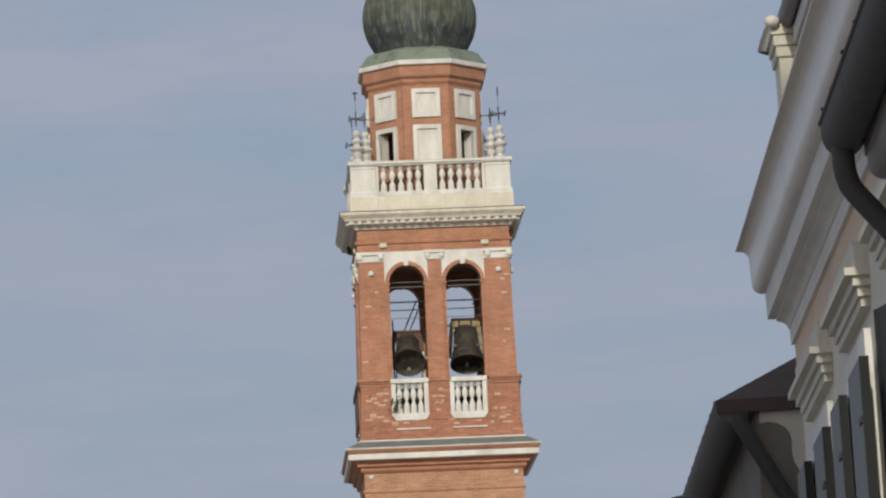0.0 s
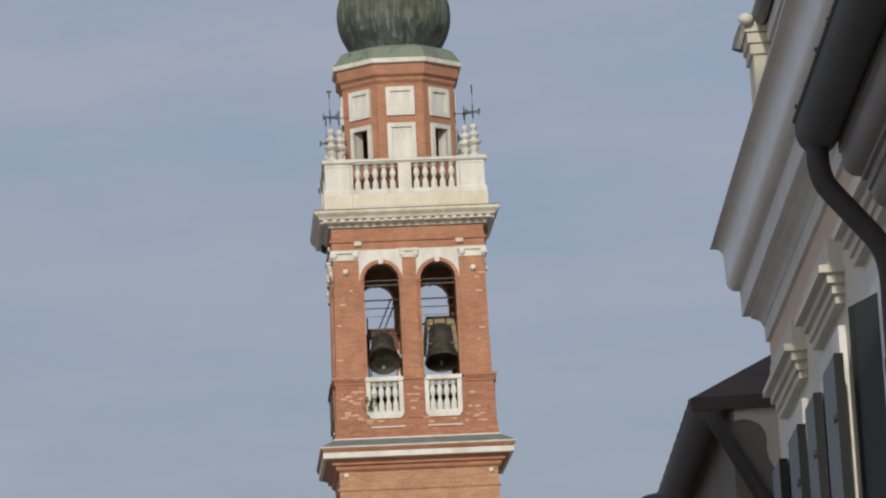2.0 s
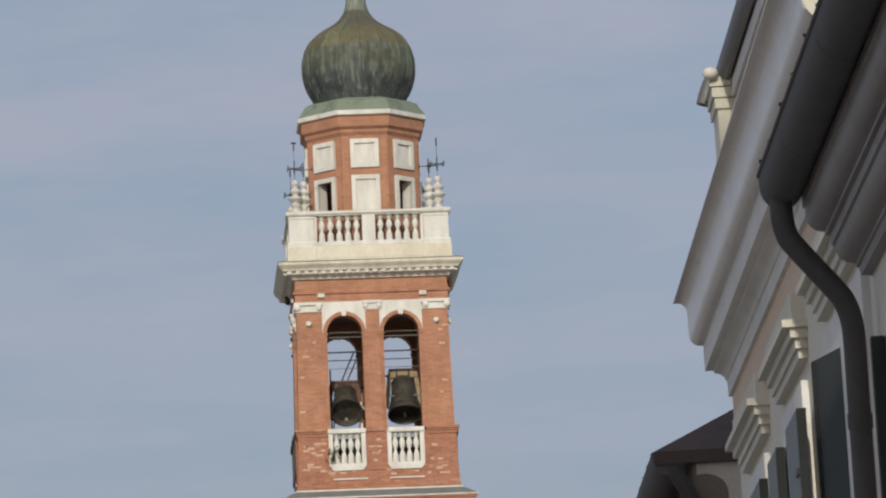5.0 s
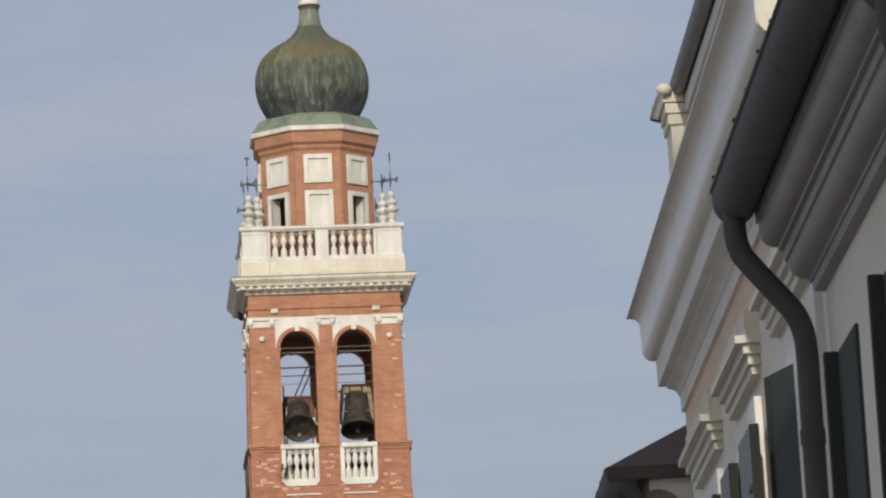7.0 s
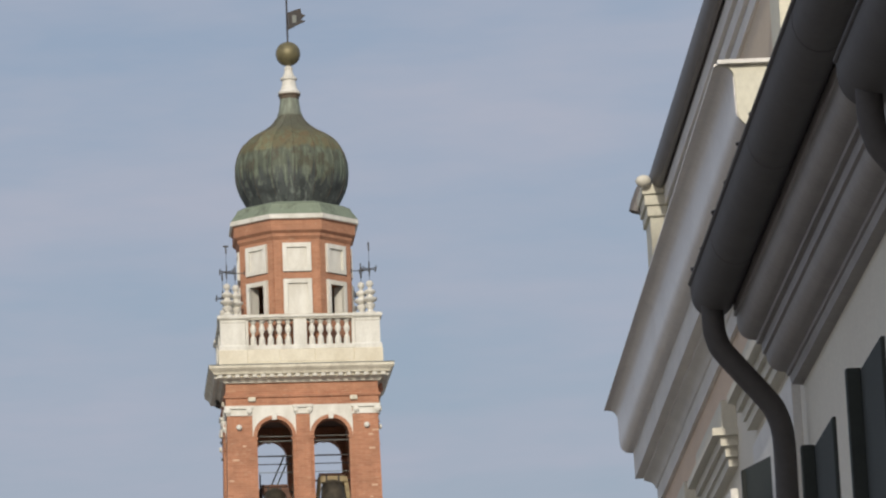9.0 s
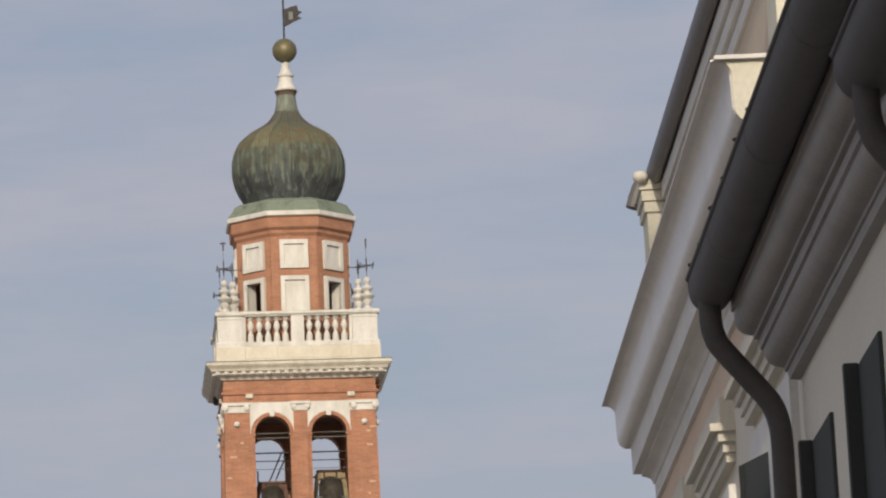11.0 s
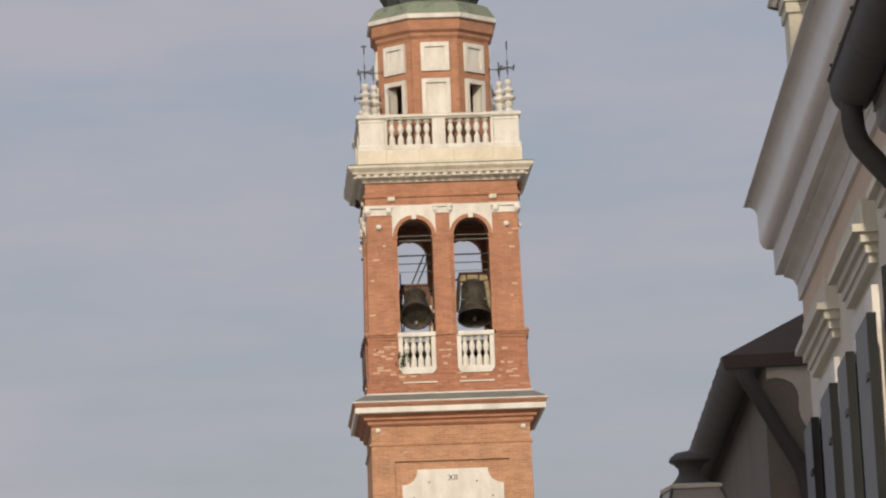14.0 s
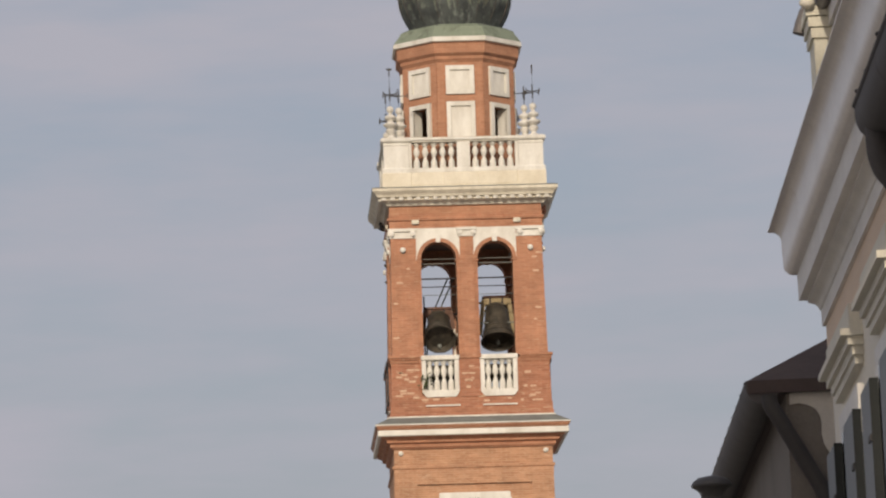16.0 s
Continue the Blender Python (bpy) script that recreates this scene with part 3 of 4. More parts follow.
for k in range(4):
    for i in range(20):
        m = quarter(k) @ pose(-2.375 + 0.25 * i, -2.44, 26.375)
        if dent is None:
            dent = part("dentil", box(-0.070, 0.070, -0.11, 0.02, 0.0, 0.104, 0.015), STONE, cor)
            dent.matrix_basis = m
        else:
            again("dentil", dent, cor, m)

# parapet of the terrace
part("terrace_plinth", square_rings([(2.40, 26.74), (2.40, 26.80), (2.36, 26.84), (2.36, 27.22)]), STONE_CREAM, tower, "white stone plinth")
for sx in (-1, 1):
    for sy in (-1, 1):
        part("plinth_block", square_rings([(0.415, 26.80), (0.415, 27.20), (0.40, 27.22)], sx * 1.985, sy * 1.985), STONE_CREAM, tower)
for k in range(4):
    for x0, x1 in ((-1.555, -0.62), (-0.605, 0.40), (0.415, 1.555)):
        part("stone_block", box(x0, x1, -2.378, -2.33, 26.85, 27.21, 0.012), STONE_CREAM, tower).matrix_basis = quarter(k)
pin_profile = [(0.14, 0.0), (0.14, 0.05), (0.09, 0.08), (0.07, 0.12), (0.13, 0.20), (0.15, 0.27), (0.08, 0.31), (0.16, 0.36), (0.21, 0.41), (0.21, 0.45), (0.10, 0.50),
               (0.08, 0.55), (0.15, 0.60), (0.17, 0.64), (0.15, 0.68), (0.06, 0.73), (0.05, 0.78), (0.09, 0.83), (0.105, 0.88), (0.09, 0.94), (0.04, 0.98), (0.0, 0.99)]
for k in range(4):
    side = new("terrace_balustrade")
    side.parent, side.matrix_basis = tower, quarter(k)
    ped = part("corner_pedestal", square_rings([(0.415, 27.22), (0.415, 27.33), (0.365, 27.38), (0.365, 28.02), (0.385, 28.06), (0.365, 28.08), (0.365, 28.11), (0.425, 28.15), (0.44, 28.17), (0.44, 28.24), (0.39, 28.27)], -1.97, -1.97), STONE, side)
    part("mid_post", box(-0.19, 0.19, -2.33, -1.95, 27.22, 28.12), STONE, side)
    part("bottom_rail", box(-1.6, 1.6, -2.34, -1.98, 27.22, 27.36, 0.015), STONE, side)
    part("rail_bed", box(-1.6, 1.6, -2.335, -1.97, 28.12, 28.165), STONE_GREY, side)
    part("top_rail", box(-1.6, 1.6, -2.385, -1.94, 28.165, 28.24, 0.02), STONE, side)
    part("rail_capping", box(-1.58, 1.58, -2.36, -1.96, 28.24, 28.262), STONE_GREY, side)
    for a in (-1, 1):
        for i in range(5):
            again("baluster", proto, side, pose(a * (0.35 + 0.255 * i), -2.16, 27.36) @ Matrix.Diagonal((1.05, 1.05, 0.95, 1)))
    for e in (-1, 1):
        part("end_strip", box(e * 1.555 - 0.04, e * 1.555 + 0.04, -2.30, -2.0, 27.36, 28.12), STONE, side)
    for dx, dy, tall in ((-0.13, -0.12, 1), (0.13, 0.12, 0)):
        px, py = -1.97 + dx, -1.97 + dy
        pin = part("pinnacle", lathe([(r * 1.02, z + 28.27) for r, z in pin_profile], 14, px, py), STONE, side, "white stone pinnacle", smooth=True)
        crx = bmesh.new()
        top = 30.42 if tall else 29.75
        tube([(px, py, 29.24), (px, py, top)], 0.006, 6, crx)
        for ang in (0, 90):
            c, s = math.cos(radians(ang + 45 * tall)), math.sin(radians(ang + 45 * tall))
            tube([(px - 0.27 * c, py - 0.27 * s, 29.60), (px + 0.27 * c, py + 0.27 * s, 29.60)], 0.014, 6, crx)
            for e in (-0.27, 0.27):
                tube([(px + e * c, py + e * s, 29.54), (px + e * c, py + e * s, 29.66)], 0.018, 6, crx)
        tube([(px, py, 29.40), (px, py, 29.82)], 0.020, 6, crx)
        if tall:
            tube([(px - 0.08, py, 30.36), (px + 0.08, py, 30.36)], 0.026, 6, crx)
            tube([(px, py, 30.14), (px, py, 30.38)], 0.022, 6, crx)
        part("iron_cross", crx, LANTERN, pin)

# octagonal drum
T8 = math.tan(math.pi / 8)


def drum_piece(x0, x1, z0, z1, k, mitre0=False, mitre1=False):
    """A length of one side of the drum wall, 0.3 m thick, mitred where it meets its neighbours."""
    a, c = 1.62, 1.32
    i0, i1 = (-c * T8 if mitre0 else x0), (c * T8 if mitre1 else x1)
    o0, o1 = (-a * T8 if mitre0 else x0), (a * T8 if mitre1 else x1)
    ring = [(o0, -a), (o1, -a), (i1, -c), (i0, -c)]
    p = part("drum_wall", loft(bmesh.new(), [[(x, y, z0) for x, y in ring], [(x, y, z1) for x, y in ring]]), BRICK_PALE, tower, "orange brick side of the octagonal drum")
    p.matrix_basis = pose(0, 0, 0, 0, 0, 45 * k)


for k in range(8):
    if k in (1, 3, 7):        # doorways onto the terrace
        drum_piece(0, -0.31, 28.36, 29.34, k, mitre0=True)
        drum_piece(0.31, 0, 28.36, 29.34, k, mitre1=True)
        drum_piece(0, 0, 29.34, 30.62, k, True, True)
        drum_piece(0, 0, 26.7, 28.36, k, True, True)
    else:
        drum_piece(0, 0, 26.7, 30.62, k, True, True)
part("drum_floor", octa_rings([(1.30, 28.0), (1.30, 28.3)]), VAULT, tower)
part("drum_ceiling", octa_rings([(1.30, 30.3), (1.30, 30.6)]), VAULT, tower)
part("drum_cornice", octa_rings([(1.62, 30.62), (1.70, 30.72), (1.70, 30.80), (1.80, 30.88), (1.80, 31.16), (1.84, 31.20)]), BRICK_PALE, tower)
part("drum_lip", octa_rings([(1.86, 31.20), (1.90, 31.22), (1.90, 31.33), (1.87, 31.36)]), STONE, tower, "white stone lip")
for k in range(8):
    m = pose(0, 0, 0, 0, 0, 45 * k)
    w = 0.42 if k % 2 == 0 else 0.41
    for z0, z1, open_ in ((29.66, 30.52, False), (28.36, 29.44, k % 2 == 1)):
        fr = bmesh.new()
        t = 0.13
        add_box(fr, -w, -w + t, -1.70, -1.60, z0, z1)
        add_box(fr, w - t, w, -1.70, -1.60, z0, z1)
        add_box(fr, -w + t, w - t, -1.70, -1.60, z1 - t, z1)
        if z0 > 29:
            add_box(fr, -w + t, w - t, -1.70, -1.60, z0, z0 + t)
        f = part("panel_frame", fr, STONE, tower, "white stone surround")
        f.matrix_basis = m
        if open_ and k != 5:
            for e in (-1, 1):
                part("reveal", box(min(e * 0.28, e * 0.309), max(e * 0.28, e * 0.309), -1.66, -1.30, z0, z1 - t), STONE, f)
        else:
            part("panel", box(-w + t, w - t, -1.636, -1.60, z0 + (t if z0 > 29 else 0), z1 - t, 0.006), STONE, f)
    part("drum_pilaster", box(-0.66, -0.47, -1.645, -1.60, 28.3, 30.62), BRICK_PALE, tower).matrix_basis = m
    part("drum_pilaster", box(0.47, 0.66, -1.645, -1.60, 28.3, 30.62), BRICK_PALE, tower).matrix_basis = m
    part("drum_band", box(-0.66, 0.66, -1.640, -1.60, 29.46, 29.64), BRICK_PALE, tower).matrix_basis = m

# onion dome in copper sheets
part("dome_skirt", octa_rings([(1.88, 31.36), (1.86, 31.40), (1.79, 31.50), (1.72, 31.60), (1.67, 31.70), (1.58, 31.73), (1.42, 31.82)]), COPPER_SKIRT, tower, "green copper skirt roof")
for k in range(8):
    part("skirt_seam", tube([(1.90, 0, 31.40), (1.75, 0, 31.60), (1.70, 0, 31.70), (1.50, 0, 31.80)], 0.016, 6), COPPER_DARK, tower).matrix_basis = pose(0, 0, 0, 0, 0, 45 * k + 22.5) @ Matrix.Diagonal((1.04, 1.04, 1, 1))
ONION = [(1.30, 31.75), (1.37, 31.93), (1.46, 32.10), (1.58, 32.33), (1.66, 32.60), (1.695, 32.90), (1.68, 33.20), (1.60, 33.52), (1.45, 33.80), (1.19, 34.03), (0.91, 34.18), (0.66, 34.33),
         (0.50, 34.50), (0.38, 34.68), (0.31, 34.86), (0.28, 35.02)]


def onion_r(z):
    for (r0, z0), (r1, z1) in zip(ONION, ONION[1:]):
        if z0 <= z <= z1:
            return r0 + (r1 - r0) * (z - z0) / (z1 - z0)
    return ONION[-1][0]


def sheet(name, k, z0, z1, steps, mat, label):
    """One of sixteen gores of the onion between two heights, with its standing seam, a little hollow and dented."""
    bm = bmesh.new()
    grid = []
    lift = random.uniform(-0.006, 0.010)
    for j in range(steps + 1):
        z = z0 + (z1 - z0) * j / steps
        row = []
        for i in range(7):
            a = 2 * math.pi * (k + i / 6) / 16
            r = onion_r(z) * (1 - 0.022 * math.sin(math.pi * i / 6) + 0.014 * noise.noise(Vector((5 * math.cos(a) + 7, 5 * math.sin(a), 3 * z)))) + lift
            row.append(bm.verts.new((r * math.cos(a), r * math.sin(a), z)))
        grid.append(row)
    for j in range(steps):
        for i in range(6):
            bm.faces.new((grid[j][i], grid[j][i + 1], grid[j + 1][i + 1], grid[j + 1][i]))
    bmesh.ops.solidify(bm, geom=bm.faces[:], thickness=0.03)
    return part(name, bm, mat, dome, label)


dome = part("dome_core", lathe([(r * 0.955, z) for r, z in ONION], 32), COPPER_DARK, tower, "onion dome under copper sheets")
for k in range(16):
    z1, z2 = 32.72 + random.uniform(-0.26, 0.22), 33.42 + random.uniform(-0.22, 0.30)
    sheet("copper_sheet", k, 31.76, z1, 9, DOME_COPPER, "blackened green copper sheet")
    sheet("copper_sheet", k, z1 - 0.01, z2, 6, DOME_COPPER, "verdigris copper sheet")
    sheet("copper_sheet", k, z2 - 0.01, 34.76, 13, DOME_COPPER, "brown and green copper sheet")
    a = 2 * math.pi * k / 16
    pts = [((onion_r(z) + 0.004) * math.cos(a), (onion_r(z) + 0.004) * math.sin(a), z) for z in [32.0 + 0.14 * i for i in range(20)]]
    part("seam", tube(pts, 0.007, 6), COPPER_BROWN, dome)
part("dome_neck", lathe([(0.375, 34.70), (0.372, 34.74), (0.335, 34.84), (0.305, 35.0), (0.285, 35.18), (0.28, 35.22)], 20), COPPER, tower, smooth=False)
part("neck_ring", lathe([(0.282, 35.22), (0.30, 35.24), (0.295, 35.29), (0.335, 35.33), (0.335, 35.37)], 20), COPPER_BROWN, tower, "brown copper ring")
part("finial", lathe([(0.33, 35.37), (0.34, 35.42), (0.27, 35.50), (0.22, 35.62), (0.20, 35.78), (0.25, 35.82), (0.25, 35.87), (0.17, 35.93), (0.12, 36.10), (0.13, 36.18), (0.10, 36.22), (0.06, 36.27)], 20), STONE, tower, "white stone finial")
part("ball", lathe([(0.37 * math.sin(math.pi * i / 14) + 0.001, 36.62 - 0.37 * math.cos(math.pi * i / 14)) for i in range(15)], 28), GILT, tower, "tarnished gilt ball", smooth=True)
vane = part("wind_vane", tube([(0, 0, 36.95), (0, 0, 38.9)], 0.028, 8), IRON, tower, "dark iron wind vane")
fl = [(0.03, 37.36), (0.30, 37.50), (0.56, 37.62), (0.42, 37.68), (0.56, 37.80), (0.44, 37.86), (0.42, 38.02), (0.30, 37.99), (0.03, 37.90)]
part("flag", loft(bmesh.new(), [[(x, -0.012, z) for x, z in fl], [(x, 0.012, z) for x, z in fl]]), IRON, vane)
part("flag_plate", box(0.16, 0.28, -0.018, 0.018, 37.58, 37.82), LEAD, vane)

# bells and their frame
BELL = [(0.02, 1.04), (0.20, 1.02), (0.30, 0.97), (0.335, 0.86), (0.36, 0.60), (0.40, 0.36), (0.455, 0.15), (0.50, 0.03), (0.505, 0.0), (0.475, 0.0), (0.40, 0.12), (0.33, 0.45), (0.28, 0.85), (0.02, 0.93)]
for x, z, s, tilt, wood in ((-0.84, 22.84, 0.95, 48, RUST), (0.88, 23.14, 1.02, 26, TIMBER)):
    bell = thing("bell", tower.matrix_basis @ pose(x, -0.9, z), "dark bronze bell swung up on its timber headstock" if x < 0 else "large dark bronze bell in a yellowish timber yoke", "bell", "bells in the belfry")
    swing = pose(0, 0, 0.34, -tilt)
    body = part("bell_body", lathe([(r * s, (h - 1.06) * s * 1.22) for r, h in BELL], 28), BRONZE, bell, smooth=True)
    body.matrix_basis = swing
    for h, r in ((0.16, 0.458), (0.30, 0.416), (0.88, 0.335)):
        part("bell_moulding", lathe([(r * s - 0.01, (h - 1.06) * s * 1.22 - 0.018), (r * s + 0.012, (h - 1.06) * s * 1.22), (r * s - 0.01, (h - 1.06) * s * 1.22 + 0.018)], 28), BRONZE, body)
    part("clapper", lathe([(0.02, -1.28 * s), (0.05, -1.26 * s), (0.065, -1.18 * s), (0.03, -1.08 * s), (0.018, -0.2 * s)], 10), LEAD, body, "grey worn iron clapper").matrix_basis = pose(0, 0, 0, tilt * 0.35)
    part("headstock", box(-0.36, 0.36, -0.10, 0.10, 0.30, 0.52, 0.03), wood, bell, "timber headstock")
    part("headstock_cap", box(-0.40, 0.40, -0.11, 0.11, 0.53, 0.60, 0.015), RUST, bell, "red-brown iron cap")
    for e in (-1, 1):
        part("cheek", loft(bmesh.new(), [[(e * 0.50 - 0.06, -0.10, -0.55), (e * 0.50 + 0.06, -0.10, -0.55), (e * 0.50 + 0.06, 0.10, -0.55), (e * 0.50 - 0.06, 0.10, -0.55)],
                                         [(e * 0.37 - 0.06, -0.10, 0.50), (e * 0.37 + 0.06, -0.10, 0.50), (e * 0.37 + 0.06, 0.10, 0.50), (e * 0.37 - 0.06, 0.10, 0.50)]]), wood, bell, "slanting timber cheek")
        part("frame_post", box(e * 0.60 - 0.05, e * 0.60 + 0.05, 0.16, 0.30, 20.5 - z, 0.62, 0.01), DARKBEAM, bell, "dark oak post")
        part("gudgeon", tube([(e * 0.36, 0, 0.41), (e * 0.62, 0.2, 0.41)], 0.03, 8), IRON, bell)
        part("strap", box(e * 0.18 - 0.025, e * 0.18 + 0.025, -0.112, 0.112, 0.27, 0.535), IRON, bell)
        part("fitting", lathe([(0.05, 0), (0.05, 0.04), (0.02, 0.06)], 8), STONE_GREY, bell).matrix_basis = pose(e * 0.53, -0.35, -0.28, 90)
    for e in (-0.12, 0.0, 0.12):
        part("crown_loop", tube(smooth_path([(e - 0.05, 0, -0.06), (e - 0.045, 0, 0.02), (e + 0.045, 0, 0.02), (e + 0.05, 0, -0.06)], 4), 0.022, 6), BRONZE, body)
    if x < 0:
        part("conduit", tube([(0.46, -0.55, 20.5 - z), (0.44, -0.55, -0.12)], 0.035, 8), PLASTER, bell, "white pipe")
        part("angle_bar", tube([(-0.44, -0.5, 20.5 - z), (-0.42, -0.5, 0.85)], 0.022, 6), IRON, bell)
    else:
        part("crossbar", tube([(-0.56, -0.60, -0.28), (0.56, -0.60, -0.28)], 0.022, 8), LEAD, bell)
bell_stand = thing("timber_stand", tower.matrix_basis @ pose(0, 0, 20.5), "dark oak timber stand under the bells on the belfry floor", "stand")
for y in (-1.25, -0.45, 0.9):
    part("beam", box(-1.62, 1.62, y - 0.09, y + 0.09, 0.95, 1.17, 0.02), DARKBEAM, bell_stand)
    for x in (-1.5, -0.5, 0.0, 0.5, 1.5):
        part("post", box(x - 0.09, x + 0.09, y - 0.08, y + 0.08, 0.0, 0.95, 0.01), DARKBEAM, bell_stand)
    for x in (-1.5, -0.5, 0.5):
        part("brace", loft(bmesh.new(), [[(x + 0.08, y - 0.05, 0.05), (x + 0.28, y - 0.05, 0.05), (x + 0.28, y + 0.05, 0.05), (x + 0.08, y + 0.05, 0.05)],
                                         [(x + 0.72, y - 0.05, 0.95), (x + 0.92, y - 0.05, 0.95), (x + 0.92, y + 0.05, 0.95), (x + 0.72, y + 0.05, 0.95)]]), DARKBEAM, bell_stand)
lad = thing("ladder", tower.matrix_basis @ pose(-0.95, 0.4, 0), "thin metal ladder leaning inside the belfry", "ladder")
for e in (-0.03, 0.14):
    part("rail", tube([(-0.42 + e, 0, 20.5), (-0.30 + e, 0.1, 22.7), (0.55 + e, 0.5, 24.6)], 0.022, 6), LEAD, lad)

# ==== the street front: tall cornice house ====
Z0 = 1.65


def prof(pts):
    return [(x, h + Z0) for x, h in pts]


YN, YF = 20.0, 28.7
house = thing("cornice_house", pose(0, 0, 0), "ivory plastered house with heavy white cornice and attic storey", "house")
part("wall", box(2.05, 9.0, YN, YF - 0.05, 0.0, 4.50 + Z0), PLASTER, house, "ivory plaster wall")
# warm reflected sunlight is put into the frieze's peach colour
part("frieze", box(2.035, 2.3, YN, YF - 0.04, 3.78 + Z0, 4.06 + Z0), PEACH, house, "plaster frieze with warm sunlight painted in peach")
cav = [math.pi / 2 * i / 8 for i in range(9)]
gp = [(1.735, 4.602), (1.735, 4.594), (1.757, 4.593)] + [(1.757 + 0.052 * math.sin(a), 4.541 + 0.052 * math.cos(a)) for a in cav]
gp += [(1.8105, 4.50), (1.8115, 4.46), (1.8125, 4.43)] + [(1.868 - 0.055 * math.cos(a), 4.408 - 0.066 * math.sin(a)) for a in cav] + [(2.06, 4.342), (2.06, 4.602)]
gut = part("gutter", sweep(prof(gp), YN, YF), ZINC, house, "grey-white painted metal ogee gutter", smooth=True)
for y in (25.3, 27.2):
    part("gutter_joint", sweep(prof([(x - 0.001, h - 0.002) for x, h in gp]), y, y + 0.03), ZINC, gut, smooth=True)
part("fascia", sweep(prof([(1.888, 4.342), (1.890, 4.19), (2.06, 4.19), (2.06, 4.342)]), YN + 0.02, YF - 0.01), TRIM, house)
bed = [(1.938, 4.19), (1.940, 4.175)] + [(1.943 + 0.060 * math.sin(a), 4.172 - 0.042 * (1 - math.cos(a))) for a in [math.pi / 2 * i / 5 for i in range(1, 6)]]
bed += [(2.012, 4.125), (2.014, 4.035), (2.06, 4.035), (2.06, 4.19)]
part("bed_moulding", sweep(prof(bed), YN + 0.02, YF - 0.02), TRIM, house, smooth=True)
endp = [(x + 0.003, h - 0.004) for x, h in gp[1:-2]] + [(1.892, 4.330), (1.90, 4.19), (1.94, 4.17), (2.01, 4.12), (2.02, 4.035), (2.2, 4.035), (2.2, 4.590)]
part("cornice_end", sweep(prof(endp), YN - 0.03, YN), CORNER, house, "cream end face of the cornice")
part("end_flashing", box(1.745, 2.2, YN - 0.06, YN - 0.004, 4.5905 + Z0, 4.607 + Z0), TRIM, house)
# hooded windows with open shutters
for y0, y1 in ((20.3, 22.65), (23.55, 25.3), (26.15, 28.0)):
    hood = part("window_hood", box(1.976, 2.06, y0 + 0.03, y1 - 0.03, 3.662 + Z0, 3.80 + Z0, 0.006), HOOD, house, "projecting stone window hood")
    for i, (x, h0, h1) in enumerate(((1.928, 3.628, 3.664), (1.966, 3.582, 3.632), (1.989, 3.534, 3.582), (2.004, 3.490, 3.534))):
        part("hood_moulding", box(x, 2.06, y0 + 0.03 * i, y1 - 0.03 * i, h0 + Z0, h1 + Z0), HOOD, hood)
    ya, yb2 = y0 + 0.55 + 0.10, y1 - 0.45
    part("window_surround", box(2.015, 2.06, y0 + 0.2, y1 - 0.2, 1.2 + Z0, 3.40 + Z0), TRIM, house)
    if y0 < 22:
        plan = [(1.925, 22.0), (1.952, 22.03), (2.048, 21.62), (2.020, 21.60)]
        leaf = part("shutter", loft(bmesh.new(), [[(x, y, z + Z0) for x, y in plan] for z in (1.35, 3.23)]), SHUTTER_A, house, "half-open dark green shutter")
        # stile coloured darker to stand in for the shade on it
        part("shutter_stile", box(1.915, 1.950, 21.965, 21.998, 1.35 + Z0, 3.226 + Z0, 0.004), EDGE_SHADE, leaf)
        continue
    part("window_pane", box(2.008, 2.014, ya, yb2, 1.4 + Z0, 3.28 + Z0), GLASS, house)
    for s0, s1 in ((y0 - 0.08, ya), (yb2, yb2 + 0.62)):
        leaf = part("shutter", box(1.960, 2.005, s0, s1, 1.35 + Z0, 3.23 + Z0, 0.006), SHUTTER, house, "open dark green shutter")
        # near-black strip over the near edge, painting its shade
        part("edge_shade_strip", box(1.958, 2.004, s0 - 0.016, s0 - 0.002, 1.35 + Z0, 3.228 + Z0), EDGE_SHADE, leaf)
        for z in (1.62, 2.92):
            part("hinge", box(1.950, 1.962, s0 + 0.01, s0 + 0.16, z + Z0, z + 0.03 + Z0), IRON, leaf)
# attic storey, set back between corner piers
part("attic_wall", box(2.19, 9.0, YN + 0.3, YF - 0.1, 4.50 + Z0, 5.60 + Z0), BEIGE, house, "beige plaster attic wall")
SK = 0.004
for y0, y1 in ((28.28, 28.66), (20.5, 20.9)):
    off = SK * (28.66 - y1)
    pier = part("attic_pier", box(2.036 + off, 2.35, y0, y1, 4.55 + Z0, 5.80 + Z0), CORNER, house, "cream attic pier")
    for i in range(3):
        part("pier_moulding", box(2.020 + off - 0.013 * i, 2.35, y0 - 0.02 - 0.015 * i, y1 + 0.02 + 0.005 * i, 5.635 + 0.062 * i + Z0, 5.692 + 0.062 * i + Z0), CORNER, pier)
for x, h0, h1 in ((2.153, 5.50, 5.575), (2.137, 5.60, 5.675), (2.121, 5.70, 5.79)):
    part("eaves_moulding", sweep([(x + SK * 8.3, h0 + Z0), (x + SK * 8.3, h1 + Z0), (2.45, h1 + Z0), (2.45, h0 + Z0)], YN + 0.3, YF - 0.02, skew=SK), TRIM, house)
part("eaves_backing", box(2.182, 2.40, YN + 0.31, YF - 0.05, 5.52 + Z0, 5.86 + Z0), TRIM, house)
part("attic_gutter", sweep([(2.093 + SK * 8.4 + 0.047 * math.cos(a), 5.865 + Z0 + 0.075 * math.sin(a)) for a in [2 * math.pi * i / 14 for i in range(14)]], YN + 0.3, YF + 0.02, skew=SK), ATTIC_METAL, house, "dark metal gutter", smooth=True)
